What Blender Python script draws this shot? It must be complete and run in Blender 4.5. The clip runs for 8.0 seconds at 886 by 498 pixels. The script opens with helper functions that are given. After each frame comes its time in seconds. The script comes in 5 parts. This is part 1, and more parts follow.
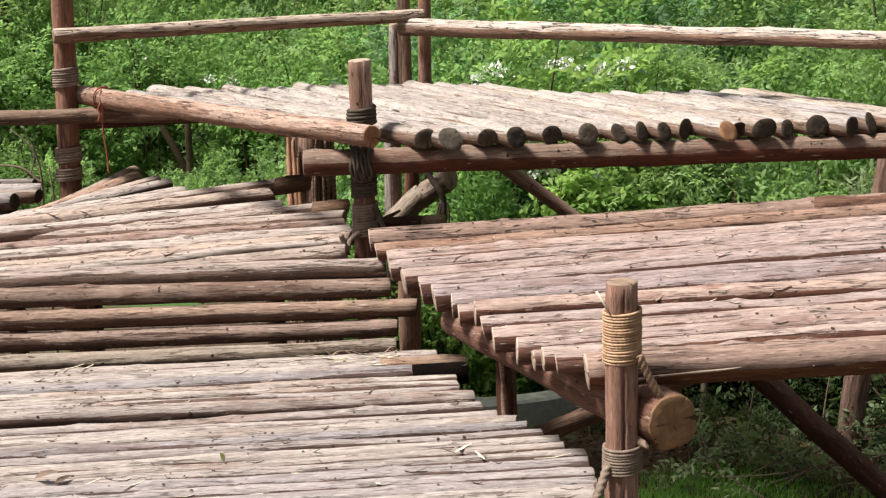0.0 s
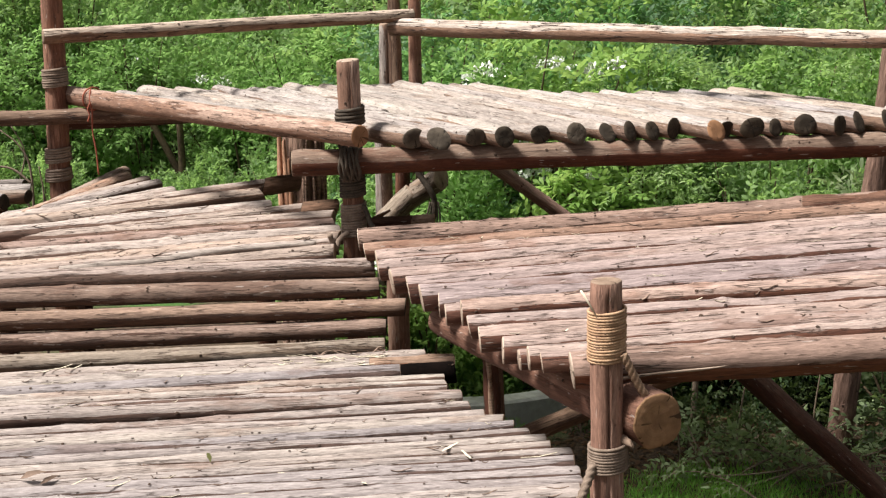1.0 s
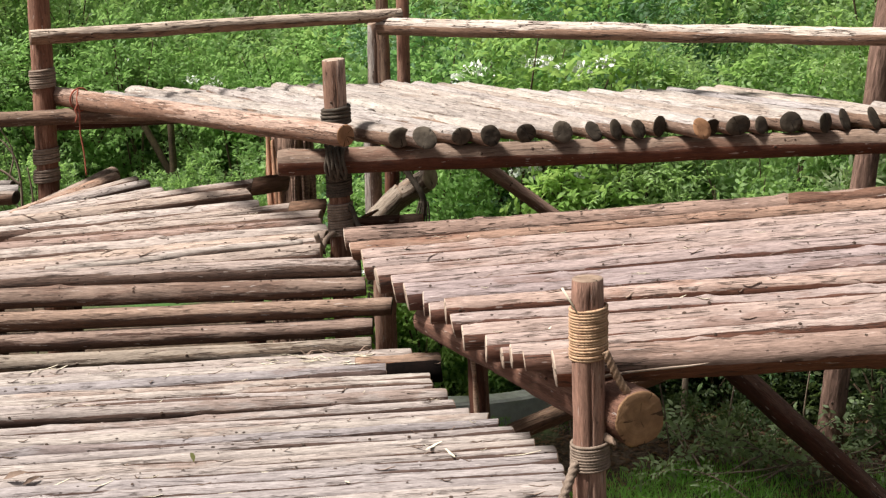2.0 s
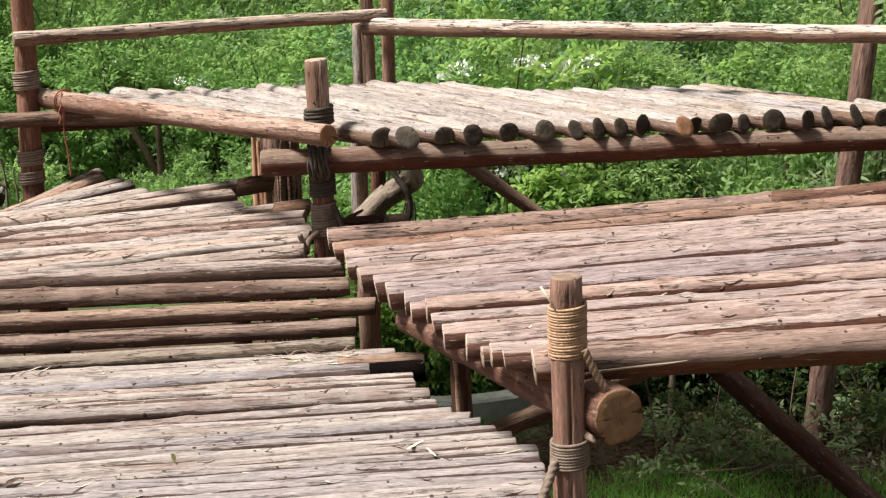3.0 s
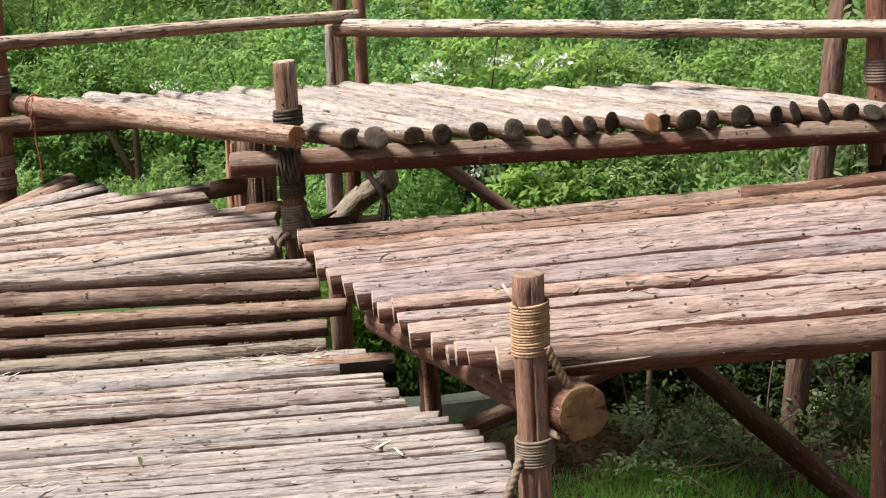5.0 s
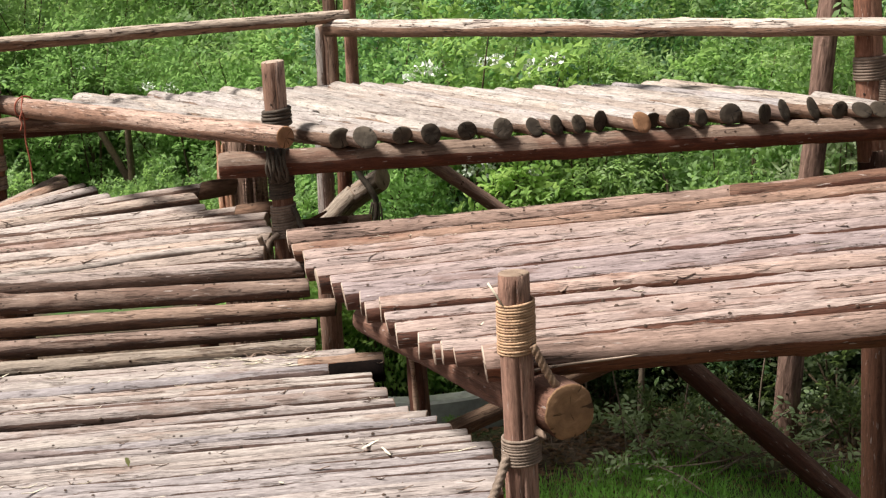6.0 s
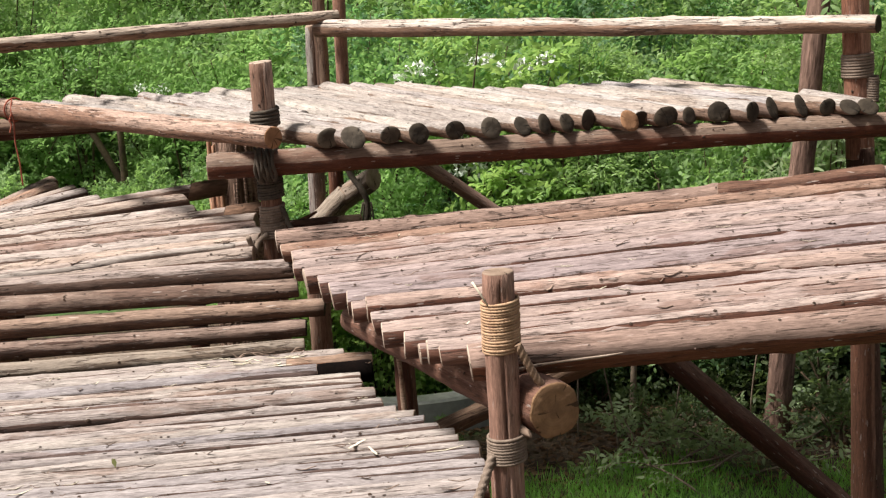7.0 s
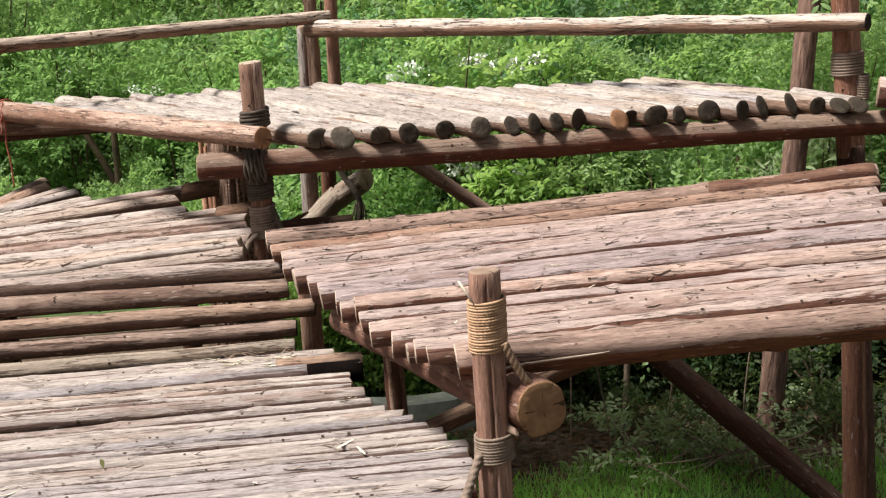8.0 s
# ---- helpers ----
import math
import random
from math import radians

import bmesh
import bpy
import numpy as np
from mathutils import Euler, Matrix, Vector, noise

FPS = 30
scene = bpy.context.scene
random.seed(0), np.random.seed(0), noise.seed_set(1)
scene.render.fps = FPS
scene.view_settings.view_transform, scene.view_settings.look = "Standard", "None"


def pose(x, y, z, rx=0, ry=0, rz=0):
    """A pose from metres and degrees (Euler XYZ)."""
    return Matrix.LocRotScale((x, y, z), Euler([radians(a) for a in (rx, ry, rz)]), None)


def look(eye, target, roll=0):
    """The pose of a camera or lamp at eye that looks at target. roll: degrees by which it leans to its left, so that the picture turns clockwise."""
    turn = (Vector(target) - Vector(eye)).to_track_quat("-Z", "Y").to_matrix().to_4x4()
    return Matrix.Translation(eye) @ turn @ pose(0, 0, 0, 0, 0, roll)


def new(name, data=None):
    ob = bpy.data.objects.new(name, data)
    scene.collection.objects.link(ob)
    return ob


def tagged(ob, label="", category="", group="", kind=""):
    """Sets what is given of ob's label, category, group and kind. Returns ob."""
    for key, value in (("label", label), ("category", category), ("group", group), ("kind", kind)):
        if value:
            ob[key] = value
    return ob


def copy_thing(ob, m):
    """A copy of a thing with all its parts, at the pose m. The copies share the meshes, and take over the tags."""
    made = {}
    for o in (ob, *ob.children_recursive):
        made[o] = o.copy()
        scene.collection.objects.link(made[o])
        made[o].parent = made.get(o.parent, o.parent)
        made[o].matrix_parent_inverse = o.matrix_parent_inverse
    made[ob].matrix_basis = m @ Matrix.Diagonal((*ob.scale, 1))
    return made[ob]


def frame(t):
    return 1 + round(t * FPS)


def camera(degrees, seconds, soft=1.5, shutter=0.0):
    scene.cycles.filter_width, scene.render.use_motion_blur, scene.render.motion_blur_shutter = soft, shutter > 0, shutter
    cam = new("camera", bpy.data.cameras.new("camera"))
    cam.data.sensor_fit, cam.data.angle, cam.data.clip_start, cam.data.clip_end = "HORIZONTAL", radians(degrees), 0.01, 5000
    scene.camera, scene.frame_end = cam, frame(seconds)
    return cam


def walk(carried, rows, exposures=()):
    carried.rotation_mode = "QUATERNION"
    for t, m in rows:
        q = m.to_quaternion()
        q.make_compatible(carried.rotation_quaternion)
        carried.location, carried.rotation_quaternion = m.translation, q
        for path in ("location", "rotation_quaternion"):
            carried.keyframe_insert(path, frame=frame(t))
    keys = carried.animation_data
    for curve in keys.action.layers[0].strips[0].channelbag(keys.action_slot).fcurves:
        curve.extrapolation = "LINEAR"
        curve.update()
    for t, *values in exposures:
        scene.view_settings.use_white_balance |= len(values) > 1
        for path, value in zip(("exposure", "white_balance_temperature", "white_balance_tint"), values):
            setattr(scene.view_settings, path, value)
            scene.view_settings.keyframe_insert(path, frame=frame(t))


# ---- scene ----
cam = camera(34.0, 8.0, soft=1.25)
PATH = [
    (0, (-0.008, 0.534, 2.332), (-0.003, 2.493, 1.929), -1.0),
    (0.5, (0.01, 0.529, 2.333), (0.017, 2.488, 1.93), -1.0),
    (1, (0.034, 0.528, 2.33), (0.044, 2.487, 1.927), -1.1),
    (1.5, (0.062, 0.528, 2.326), (0.073, 2.487, 1.923), -1.2),
    (3, (0.145, 0.526, 2.314), (0.168, 2.485, 1.912), -1.6),
    (3.5, (0.17, 0.527, 2.312), (0.196, 2.486, 1.91), -1.7),
    (4, (0.197, 0.521, 2.311), (0.227, 2.48, 1.909), -1.9),
    (4.5, (0.22, 0.521, 2.306), (0.255, 2.48, 1.905), -2.1),
    (6, (0.283, 0.519, 2.295), (0.326, 2.478, 1.895), -2.5),
    (6.5, (0.306, 0.518, 2.293), (0.35, 2.477, 1.893), -2.6),
    (7, (0.332, 0.516, 2.289), (0.378, 2.476, 1.889), -2.8),
    (7.5, (0.355, 0.519, 2.283), (0.402, 2.478, 1.885), -2.9),
    (8, (0.376, 0.515, 2.281), (0.424, 2.475, 1.882), -3.0),
]
walk(cam, [(t, look(eye, target, roll)) for t, eye, target, roll in PATH])

# ---------------------------------------------------------------- world and sun
SUN_ELEVATION, SUN_FROM = radians(60), radians(-106)      # height, and the bearing it comes from (0 is straight ahead, + to the right)
world = bpy.data.worlds.new("world")
scene.world = world
world.use_nodes = True
sky = world.node_tree.nodes.new("ShaderNodeTexSky")
sky.sky_type = "NISHITA"
sky.sun_disc = False
sky.sun_elevation = SUN_ELEVATION
sky.sun_rotation = SUN_FROM
sky.dust_density = 3.0
back = world.node_tree.nodes["Background"]
back.inputs["Strength"].default_value = 0.048
haze = world.node_tree.nodes.new("ShaderNodeHueSaturation")      # a milky, hazy sky
haze.inputs["Saturation"].default_value = 0.25
world.node_tree.links.new(sky.outputs["Color"], haze.inputs["Color"])
world.node_tree.links.new(haze.outputs["Color"], back.inputs["Color"])

sun = new("sun", bpy.data.lights.new("sun", "SUN"))
sun.data.energy = 5.0
sun.data.angle = radians(14)
sun.data.color = (1.0, 0.985, 0.935)
sun_way = Vector((math.sin(SUN_FROM) * math.cos(SUN_ELEVATION), math.cos(SUN_FROM) * math.cos(SUN_ELEVATION), math.sin(SUN_ELEVATION)))
sun.matrix_world = look(sun_way * 40, (0, 0, 0))
scene.view_settings.exposure = 0.88

# ---------------------------------------------------------------- materials
GROUND = -1.25


class Nodes:
    """A short way to write node trees."""

    def __init__(self, name):
        self.mat = bpy.data.materials.new(name)
        self.mat.use_nodes = True
        self.tree = self.mat.node_tree
        self.bsdf = self.tree.nodes["Principled BSDF"]

    def add(self, kind, **inputs):
        node = self.tree.nodes.new(kind)
        for key, value in inputs.items():
            self.put(node, key.replace("_", " "), value)
        return node

    def put(self, node, key, value):
        if isinstance(value, bpy.types.NodeSocket):
            self.tree.links.new(value, node.inputs[key])
        else:
            node.inputs[key].default_value = value

    def maths(self, op, a, b=0.0, clamp=False):
        node = self.tree.nodes.new("ShaderNodeMath")
        node.operation, node.use_clamp = op, clamp
        self.put(node, 0, a), self.put(node, 1, b)
        return node.outputs[0]

    def mix(self, fac, a, b, blend="MIX"):
        node = self.tree.nodes.new("ShaderNodeMix")
        node.data_type, node.blend_type = "RGBA", blend
        for i, value in ((0, fac), (6, a), (7, b)):
            if isinstance(value, bpy.types.NodeSocket):
                self.tree.links.new(value, node.inputs[i])
            else:
                node.inputs[i].default_value = value if i == 0 else (*value, 1)
        return node.outputs[2]

    def step(self, value, low, high):
        node = self.tree.nodes.new("ShaderNodeMapRange")
        node.interpolation_type = "SMOOTHSTEP"
        self.put(node, 0, value)
        node.inputs[1].default_value, node.inputs[2].default_value = low, high
        return node.outputs[0]

    def place(self, scale, shift=None):
        coord = self.tree.nodes.new("ShaderNodeTexCoord").outputs["Object"]
        if shift is not None:
            move = self.tree.nodes.new("ShaderNodeVectorMath")
            move.operation = "ADD"
            self.put(move, 0, coord), self.put(move, 1, shift)
            coord = move.outputs[0]
        grow = self.tree.nodes.new("ShaderNodeVectorMath")
        grow.operation = "MULTIPLY"
        self.put(grow, 0, coord)
        grow.inputs[1].default_value = scale
        return grow.outputs[0]

    def noise(self, vector, scale=1.0, detail=4.0, rough=0.6):
        return self.add("ShaderNodeTexNoise", Vector=vector, Scale=scale, Detail=detail, Roughness=rough).outputs["Fac"]

    def ramp(self, value, stops):
        node = self.tree.nodes.new("ShaderNodeValToRGB")
        self.put(node, "Fac", value)
        while len(node.color_ramp.elements) < len(stops):
            node.color_ramp.elements.new(0.5)
        for element, (at, colour) in zip(node.color_ramp.elements, stops):
            element.position, element.color = at, (*colour, 1)
        return node.outputs["Color"]

    def chance(self):
        return self.tree.nodes.new("ShaderNodeObjectInfo").outputs["Random"]

    def bump(self, height, strength, distance):
        node = self.add("ShaderNodeBump", Height=height, Strength=strength, Distance=distance)
        self.put(self.bsdf, "Normal", node.outputs[0])

    def finish(self, colour, rough=0.8, specular=0.3):
        self.put(self.bsdf, "Base Color", colour)
        self.put(self.bsdf, "Roughness", rough)
        self.put(self.bsdf, "Specular IOR Level", specular)
        return self.mat


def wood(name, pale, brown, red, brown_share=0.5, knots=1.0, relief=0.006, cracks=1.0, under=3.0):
    """Peeled pole wood, weathered pale, with brown inner bark left in ragged patches, small knots and drying cracks
    along the grain. under: how strongly brown bark and painted shade gather low on the pole.
    """
    n = Nodes(name)
    chance = n.chance()
    far = n.maths("MULTIPLY", chance, 37.0)
    shift = n.add("ShaderNodeCombineXYZ", X=far, Y=far, Z=far).outputs[0]
    fine = n.noise(n.place((22, 170, 170), shift), 1.0, 6, 0.7)
    streak = n.noise(n.place((4.5, 42, 42), shift), 1.0, 6, 0.68)
    patch = n.noise(n.place((4.5, 15, 15), shift), 1.0, 7, 0.7)
    broad = n.noise(n.place((1.1, 3.5, 3.5), shift), 1.0, 3, 0.55)
    ragged = n.noise(n.place((1.5, 17, 17), shift), 1.0, 7, 0.66)
    crack_field = n.noise(n.place((1.9, 75, 75), shift), 1.0, 4, 0.55)
    crack = n.maths("MULTIPLY", n.step(crack_field, 0.625, 0.645), n.step(patch, 0.42, 0.52))
    hair_field = n.noise(n.place((2.6, 44, 44), shift), 1.0, 3, 0.5)
    hair = n.maths("SUBTRACT", 1.0, n.step(n.maths("ABSOLUTE", n.maths("SUBTRACT", hair_field, 0.5)), 0.006, 0.022))
    hair = n.maths("MULTIPLY", hair, n.step(n.noise(n.place((5, 18, 18), shift), 1.0, 2, 0.5), 0.50, 0.58))
    crack = n.maths("MULTIPLY", n.maths("MAXIMUM", crack, hair), cracks)
    spots = n.add("ShaderNodeTexVoronoi", Vector=n.place((14, 20, 20), shift), Scale=1.0)
    size = n.maths("MULTIPLY", n.noise(n.place((3, 9, 9), shift), 1.0, 1, 0.5), 0.17)
    spot = n.step(n.maths("SUBTRACT", size, spots.outputs["Distance"]), -0.02, 0.02)
    knot = n.maths("MULTIPLY", n.maths("MULTIPLY", spot, n.step(broad, 0.34, 0.46)), knots)
    # bark peeled off the upper side; ragged brown below also paints in seam shade
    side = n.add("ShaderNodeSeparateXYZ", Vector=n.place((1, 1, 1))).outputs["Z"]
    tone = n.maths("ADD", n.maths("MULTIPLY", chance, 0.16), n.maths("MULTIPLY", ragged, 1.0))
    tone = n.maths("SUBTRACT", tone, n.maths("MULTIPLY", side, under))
    peel_and_shade = n.step(tone, 0.745 - brown_share * 0.36, 0.805 - brown_share * 0.36)
    colour = n.mix(peel_and_shade, pale, brown)
    colour = n.mix(n.maths("MULTIPLY", n.step(n.maths("ADD", n.maths("MULTIPLY", broad, 0.7), n.maths("MULTIPLY", patch, 0.3)), 0.55, 0.60), 0.55), colour, red)
    other = n.maths("FRACT", n.maths("MULTIPLY", chance, 7.13))
    tint = n.ramp(other, ((0.0, (0.90, 0.86, 0.82)), (0.2, (0.71, 0.72, 0.78)), (0.4, (0.97, 0.96, 0.93)), (0.55, (0.78, 0.75, 0.74)), (0.72, (0.92, 0.93, 0.95)), (0.86, (0.70, 0.63, 0.58)), (1.0, (0.98, 0.91, 0.85))))
    colour = n.mix(1.0, colour, tint, "MULTIPLY")
    colour = n.mix(1.0, colour, n.mix(chance, (0.92, 0.92, 0.92), (1.08, 1.07, 1.06)), "MULTIPLY")
    grey = n.mix(n.step(streak, 0.38, 0.62), (0.74, 0.72, 0.71), (1.12, 1.11, 1.09))
    colour = n.mix(0.8, colour, grey, "MULTIPLY")
    light = n.mix(n.step(fine, 0.36, 0.64), (0.68, 0.66, 0.65), (1.16, 1.16, 1.16))
    colour = n.mix(0.8, colour, light, "MULTIPLY")
    flake = n.maths("SUBTRACT", 1.0, n.step(n.maths("ABSOLUTE", n.maths("SUBTRACT", tone, 0.80 - brown_share * 0.36)), 0.004, 0.014))
    flake = n.maths("MULTIPLY", n.maths("MULTIPLY", flake, n.step(patch, 0.46, 0.56)), cracks)
    colour = n.mix(n.maths("MULTIPLY", flake, 0.75), colour, (0.07, 0.04, 0.028))
    colour = n.mix(n.maths("MULTIPLY", crack, 0.8), colour, (0.05, 0.03, 0.022))
    fleck = n.maths("MULTIPLY", n.step(n.noise(n.place((15, 85, 85), shift), 1.0, 3, 0.5), 0.63, 0.67), n.step(patch, 0.38, 0.60))
    colour = n.mix(n.maths("MULTIPLY", fleck, 0.7 * min(1.0, cracks)), colour, (0.10, 0.06, 0.045))
    pale_fleck = n.step(n.noise(n.place((12, 70, 70), shift), 1.0, 3, 0.5), 0.335, 0.30)
    colour = n.mix(n.maths("MULTIPLY", pale_fleck, 0.4), colour, (0.52, 0.44, 0.39))
    colour = n.mix(n.maths("MULTIPLY", knot, 0.9), colour, (0.035, 0.022, 0.016))
    height = n.maths("ADD", n.maths("MULTIPLY", streak, 0.55), n.maths("MULTIPLY", fine, 0.22))
    height = n.maths("ADD", height, n.maths("MULTIPLY", patch, 0.35))
    height = n.maths("ADD", height, n.maths("MULTIPLY", peel_and_shade, 0.35))
    height = n.maths("SUBTRACT", height, n.maths("MULTIPLY", flake, 0.5))
    height = n.maths("SUBTRACT", height, n.maths("MULTIPLY", crack, 0.8))
    height = n.maths("SUBTRACT", height, n.maths("MULTIPLY", fleck, 0.35))
    height = n.maths("SUBTRACT", height, n.maths("MULTIPLY", knot, 0.6))
    n.bump(height, 1.0, relief)
    return n.finish(colour, 0.8, 0.22)


def end_grain(name, pale, dark):
    """A sawn pole end: growth rings, radial cracks, dirt."""
    n = Nodes(name)
    chance = n.chance()
    far = n.maths("MULTIPLY", chance, 23.0)
    shift = n.add("ShaderNodeCombineXYZ", X=far, Y=0.0, Z=0.0).outputs[0]
    coord = n.place((1, 1, 1))
    wobble = n.noise(n.place((9, 9, 9), shift), 1.0, 3, 0.5)
    split = n.add("ShaderNodeSeparateXYZ", Vector=coord)
    radius = n.maths("SQRT", n.maths("ADD", n.maths("POWER", split.outputs[1], 2.0), n.maths("POWER", split.outputs[2], 2.0)))
    rings = n.maths("SINE", n.maths("MULTIPLY", n.maths("ADD", radius, n.maths("MULTIPLY", wobble, 0.02)), 620.0))
    ring = n.step(rings, -0.6, 1.0)
    dirt = n.step(n.noise(n.place((14, 14, 14), shift), 1.0, 4, 0.6), 0.35, 0.65)
    angle = n.maths("ARCTAN2", split.outputs[1], split.outputs[2])
    turn = n.add("ShaderNodeCombineXYZ", X=n.maths("MULTIPLY", angle, 2.6), Y=n.maths("MULTIPLY", radius, 7.0), Z=far).outputs[0]
    check = n.step(n.noise(turn, 1.0, 3, 0.6), 0.60, 0.635)
    heart = n.maths("SUBTRACT", 1.0, n.step(n.maths("ADD", radius, n.maths("MULTIPLY", wobble, 0.03)), 0.025, 0.06))
    colour = n.mix(n.maths("MULTIPLY", ring, 0.10), pale, dark)
    colour = n.mix(n.maths("MULTIPLY", n.step(wobble, 0.45, 0.7), 0.5), colour, dark)
    colour = n.mix(n.maths("MULTIPLY", dirt, n.maths("ADD", n.maths("MULTIPLY", chance, 0.6), 0.25)), colour, dark)
    colour = n.mix(n.maths("MULTIPLY", heart, 0.5), colour, dark)
    colour = n.mix(n.maths("MULTIPLY", check, 0.8), colour, tuple(c * 0.25 for c in dark))
    n.bump(n.maths("SUBTRACT", n.maths("ADD", n.maths("MULTIPLY", ring, 0.06), dirt), check), 0.6, 0.004)
    return n.finish(colour, 0.85, 0.2)


def plain(name, dark, light, scale=(30, 30, 30), rough=0.85, relief=0.004, specular=0.25):
    """A matt natural surface with two scales of variation."""
    n = Nodes(name)
    small = n.noise(n.place(scale), 1.0, 5, 0.65)
    large = n.noise(n.place(tuple(s * 0.14 for s in scale)), 1.0, 3, 0.5)
    both = n.maths("ADD", n.maths("MULTIPLY", small, 0.6), n.maths("MULTIPLY", large, 0.5))
    colour = n.mix(n.step(both, 0.35, 0.75), dark, light)
    n.bump(small, 0.7, relief)
    return n.finish(colour, rough, specular)


def leaf_material(name, dark, light, sunlit):
    """Thin leaves: gloss on the face, some light coming out at the back."""
    n = Nodes(name)
    island = n.tree.nodes.new("ShaderNodeNewGeometry").outputs["Random Per Island"]
    chance = n.chance()
    clump = n.noise(n.place((1.3, 1.3, 1.3)), 1.0, 2, 0.5)
    pick = n.maths("ADD", n.maths("MULTIPLY", island, 0.55), n.maths("MULTIPLY", n.step(clump, 0.35, 0.65), 0.45))
    colour = n.mix(pick, tuple(c * 0.72 for c in dark), light)
    colour = n.mix(n.maths("MULTIPLY", chance, 0.35), colour, tuple(c * 0.6 for c in dark))
    n.finish(colour, 0.5, 0.20)
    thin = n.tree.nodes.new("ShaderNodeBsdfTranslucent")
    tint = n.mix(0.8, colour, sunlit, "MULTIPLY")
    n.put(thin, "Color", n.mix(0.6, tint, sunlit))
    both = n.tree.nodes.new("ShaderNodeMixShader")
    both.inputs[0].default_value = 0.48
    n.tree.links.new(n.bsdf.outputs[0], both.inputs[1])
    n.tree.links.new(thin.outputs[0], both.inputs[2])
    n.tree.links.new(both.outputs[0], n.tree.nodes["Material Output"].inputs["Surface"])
    return n.mat


# a large last value paints seam shade along the flanks, with the bark remains
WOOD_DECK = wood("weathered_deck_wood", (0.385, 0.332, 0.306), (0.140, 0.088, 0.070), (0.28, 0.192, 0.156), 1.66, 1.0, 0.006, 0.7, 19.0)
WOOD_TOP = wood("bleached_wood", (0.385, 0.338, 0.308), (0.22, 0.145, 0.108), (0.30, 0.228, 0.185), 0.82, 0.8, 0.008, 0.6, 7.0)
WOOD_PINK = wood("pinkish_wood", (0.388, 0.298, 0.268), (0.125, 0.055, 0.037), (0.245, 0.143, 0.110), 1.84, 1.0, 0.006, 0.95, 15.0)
# paler copy of the deck wood: the fan's sunlight is put into the colour
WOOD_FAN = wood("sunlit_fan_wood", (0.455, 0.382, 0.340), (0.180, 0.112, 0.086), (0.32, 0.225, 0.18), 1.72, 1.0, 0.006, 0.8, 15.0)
WOOD_FRONT = wood("front_log_wood", (0.38, 0.275, 0.235), (0.245, 0.105, 0.062), (0.27, 0.13, 0.085), 0.70, 0.8, 0.006, 1.1, 10.0)
WOOD_RAIL = wood("bleached_rail_wood", (0.52, 0.445, 0.385), (0.25, 0.155, 0.108), (0.36, 0.27, 0.21), 0.60, 0.8, 0.010, 1.3, 12.0)
WOOD_REAR = wood("brown_edge_wood", (0.33, 0.225, 0.180), (0.165, 0.085, 0.058), (0.21, 0.105, 0.072), 0.62, 0.7, 0.012, 1.2, 8.0)
WOOD_EDGE = wood("reddish_pale_wood", (0.41, 0.285, 0.225), (0.25, 0.145, 0.102), (0.30, 0.165, 0.11), 0.60, 0.7)
WOOD_BROWN = wood("brown_wood", (0.25, 0.160, 0.108), (0.14, 0.077, 0.049), (0.16, 0.075, 0.042), 0.6, 0.7)
# dark red, lowered further so it carries shade below the platforms
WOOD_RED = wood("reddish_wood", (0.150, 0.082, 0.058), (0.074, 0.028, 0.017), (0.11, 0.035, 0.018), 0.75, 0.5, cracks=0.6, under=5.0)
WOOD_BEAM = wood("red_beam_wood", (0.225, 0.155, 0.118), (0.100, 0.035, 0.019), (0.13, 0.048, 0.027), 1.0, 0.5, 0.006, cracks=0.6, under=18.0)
WOOD_RISER = wood("damp_brown_wood", (0.33, 0.228, 0.172), (0.120, 0.066, 0.045), (0.15, 0.075, 0.048), 0.58, 0.8, 0.008, 0.8, 5.0)
WOOD_DRIFT = wood("drift_brown_wood", (0.36, 0.29, 0.258), (0.155, 0.102, 0.08), (0.17, 0.10, 0.07), 0.85, 0.9, 0.010, 0.8, 7.0)
WOOD_LEG = wood("red_brown_wood", (0.29, 0.158, 0.108), (0.18, 0.086, 0.055), (0.16, 0.065, 0.038), 0.6, 0.6, cracks=0.5)
WOOD_POST = wood("post_wood", (0.42, 0.265, 0.205), (0.30, 0.170, 0.125), (0.22, 0.10, 0.062), 0.55, 0.5, cracks=0.35)
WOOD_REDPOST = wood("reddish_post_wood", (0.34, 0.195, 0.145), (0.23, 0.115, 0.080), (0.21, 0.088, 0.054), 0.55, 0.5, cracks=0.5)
WOOD_GREY = wood("grey_wood", (0.29, 0.235, 0.19), (0.19, 0.14, 0.105), (0.20, 0.125, 0.085), 0.5, 0.6)
END_DARK = end_grain("dark_end_grain", (0.060, 0.044, 0.030), (0.018, 0.013, 0.009))
END_GREY = end_grain("grey_end_grain", (0.115, 0.090, 0.067), (0.038, 0.029, 0.021))
END_THICK = end_grain("dark_ochre_end_grain", (0.36, 0.205, 0.108), (0.155, 0.085, 0.046))
END_PALE = end_grain("pale_end_grain", (0.32, 0.165, 0.085), (0.18, 0.088, 0.045))
END_SAWN = end_grain("pale_sawn_end", (0.44, 0.34, 0.27), (0.27, 0.185, 0.135))
END_DUSTY = end_grain("dusty_end_grain", (0.29, 0.205, 0.15), (0.165, 0.108, 0.077))
KNOT = plain("knot_heart", (0.025, 0.016, 0.011), (0.075, 0.046, 0.032), (90, 90, 90), 0.9, 0.002)
SHADE_BLACK = plain("shaded_black_wood", (0.001, 0.0009, 0.0008), (0.006, 0.0035, 0.0028), (60, 60, 60), 0.95, 0.004, 0.05)
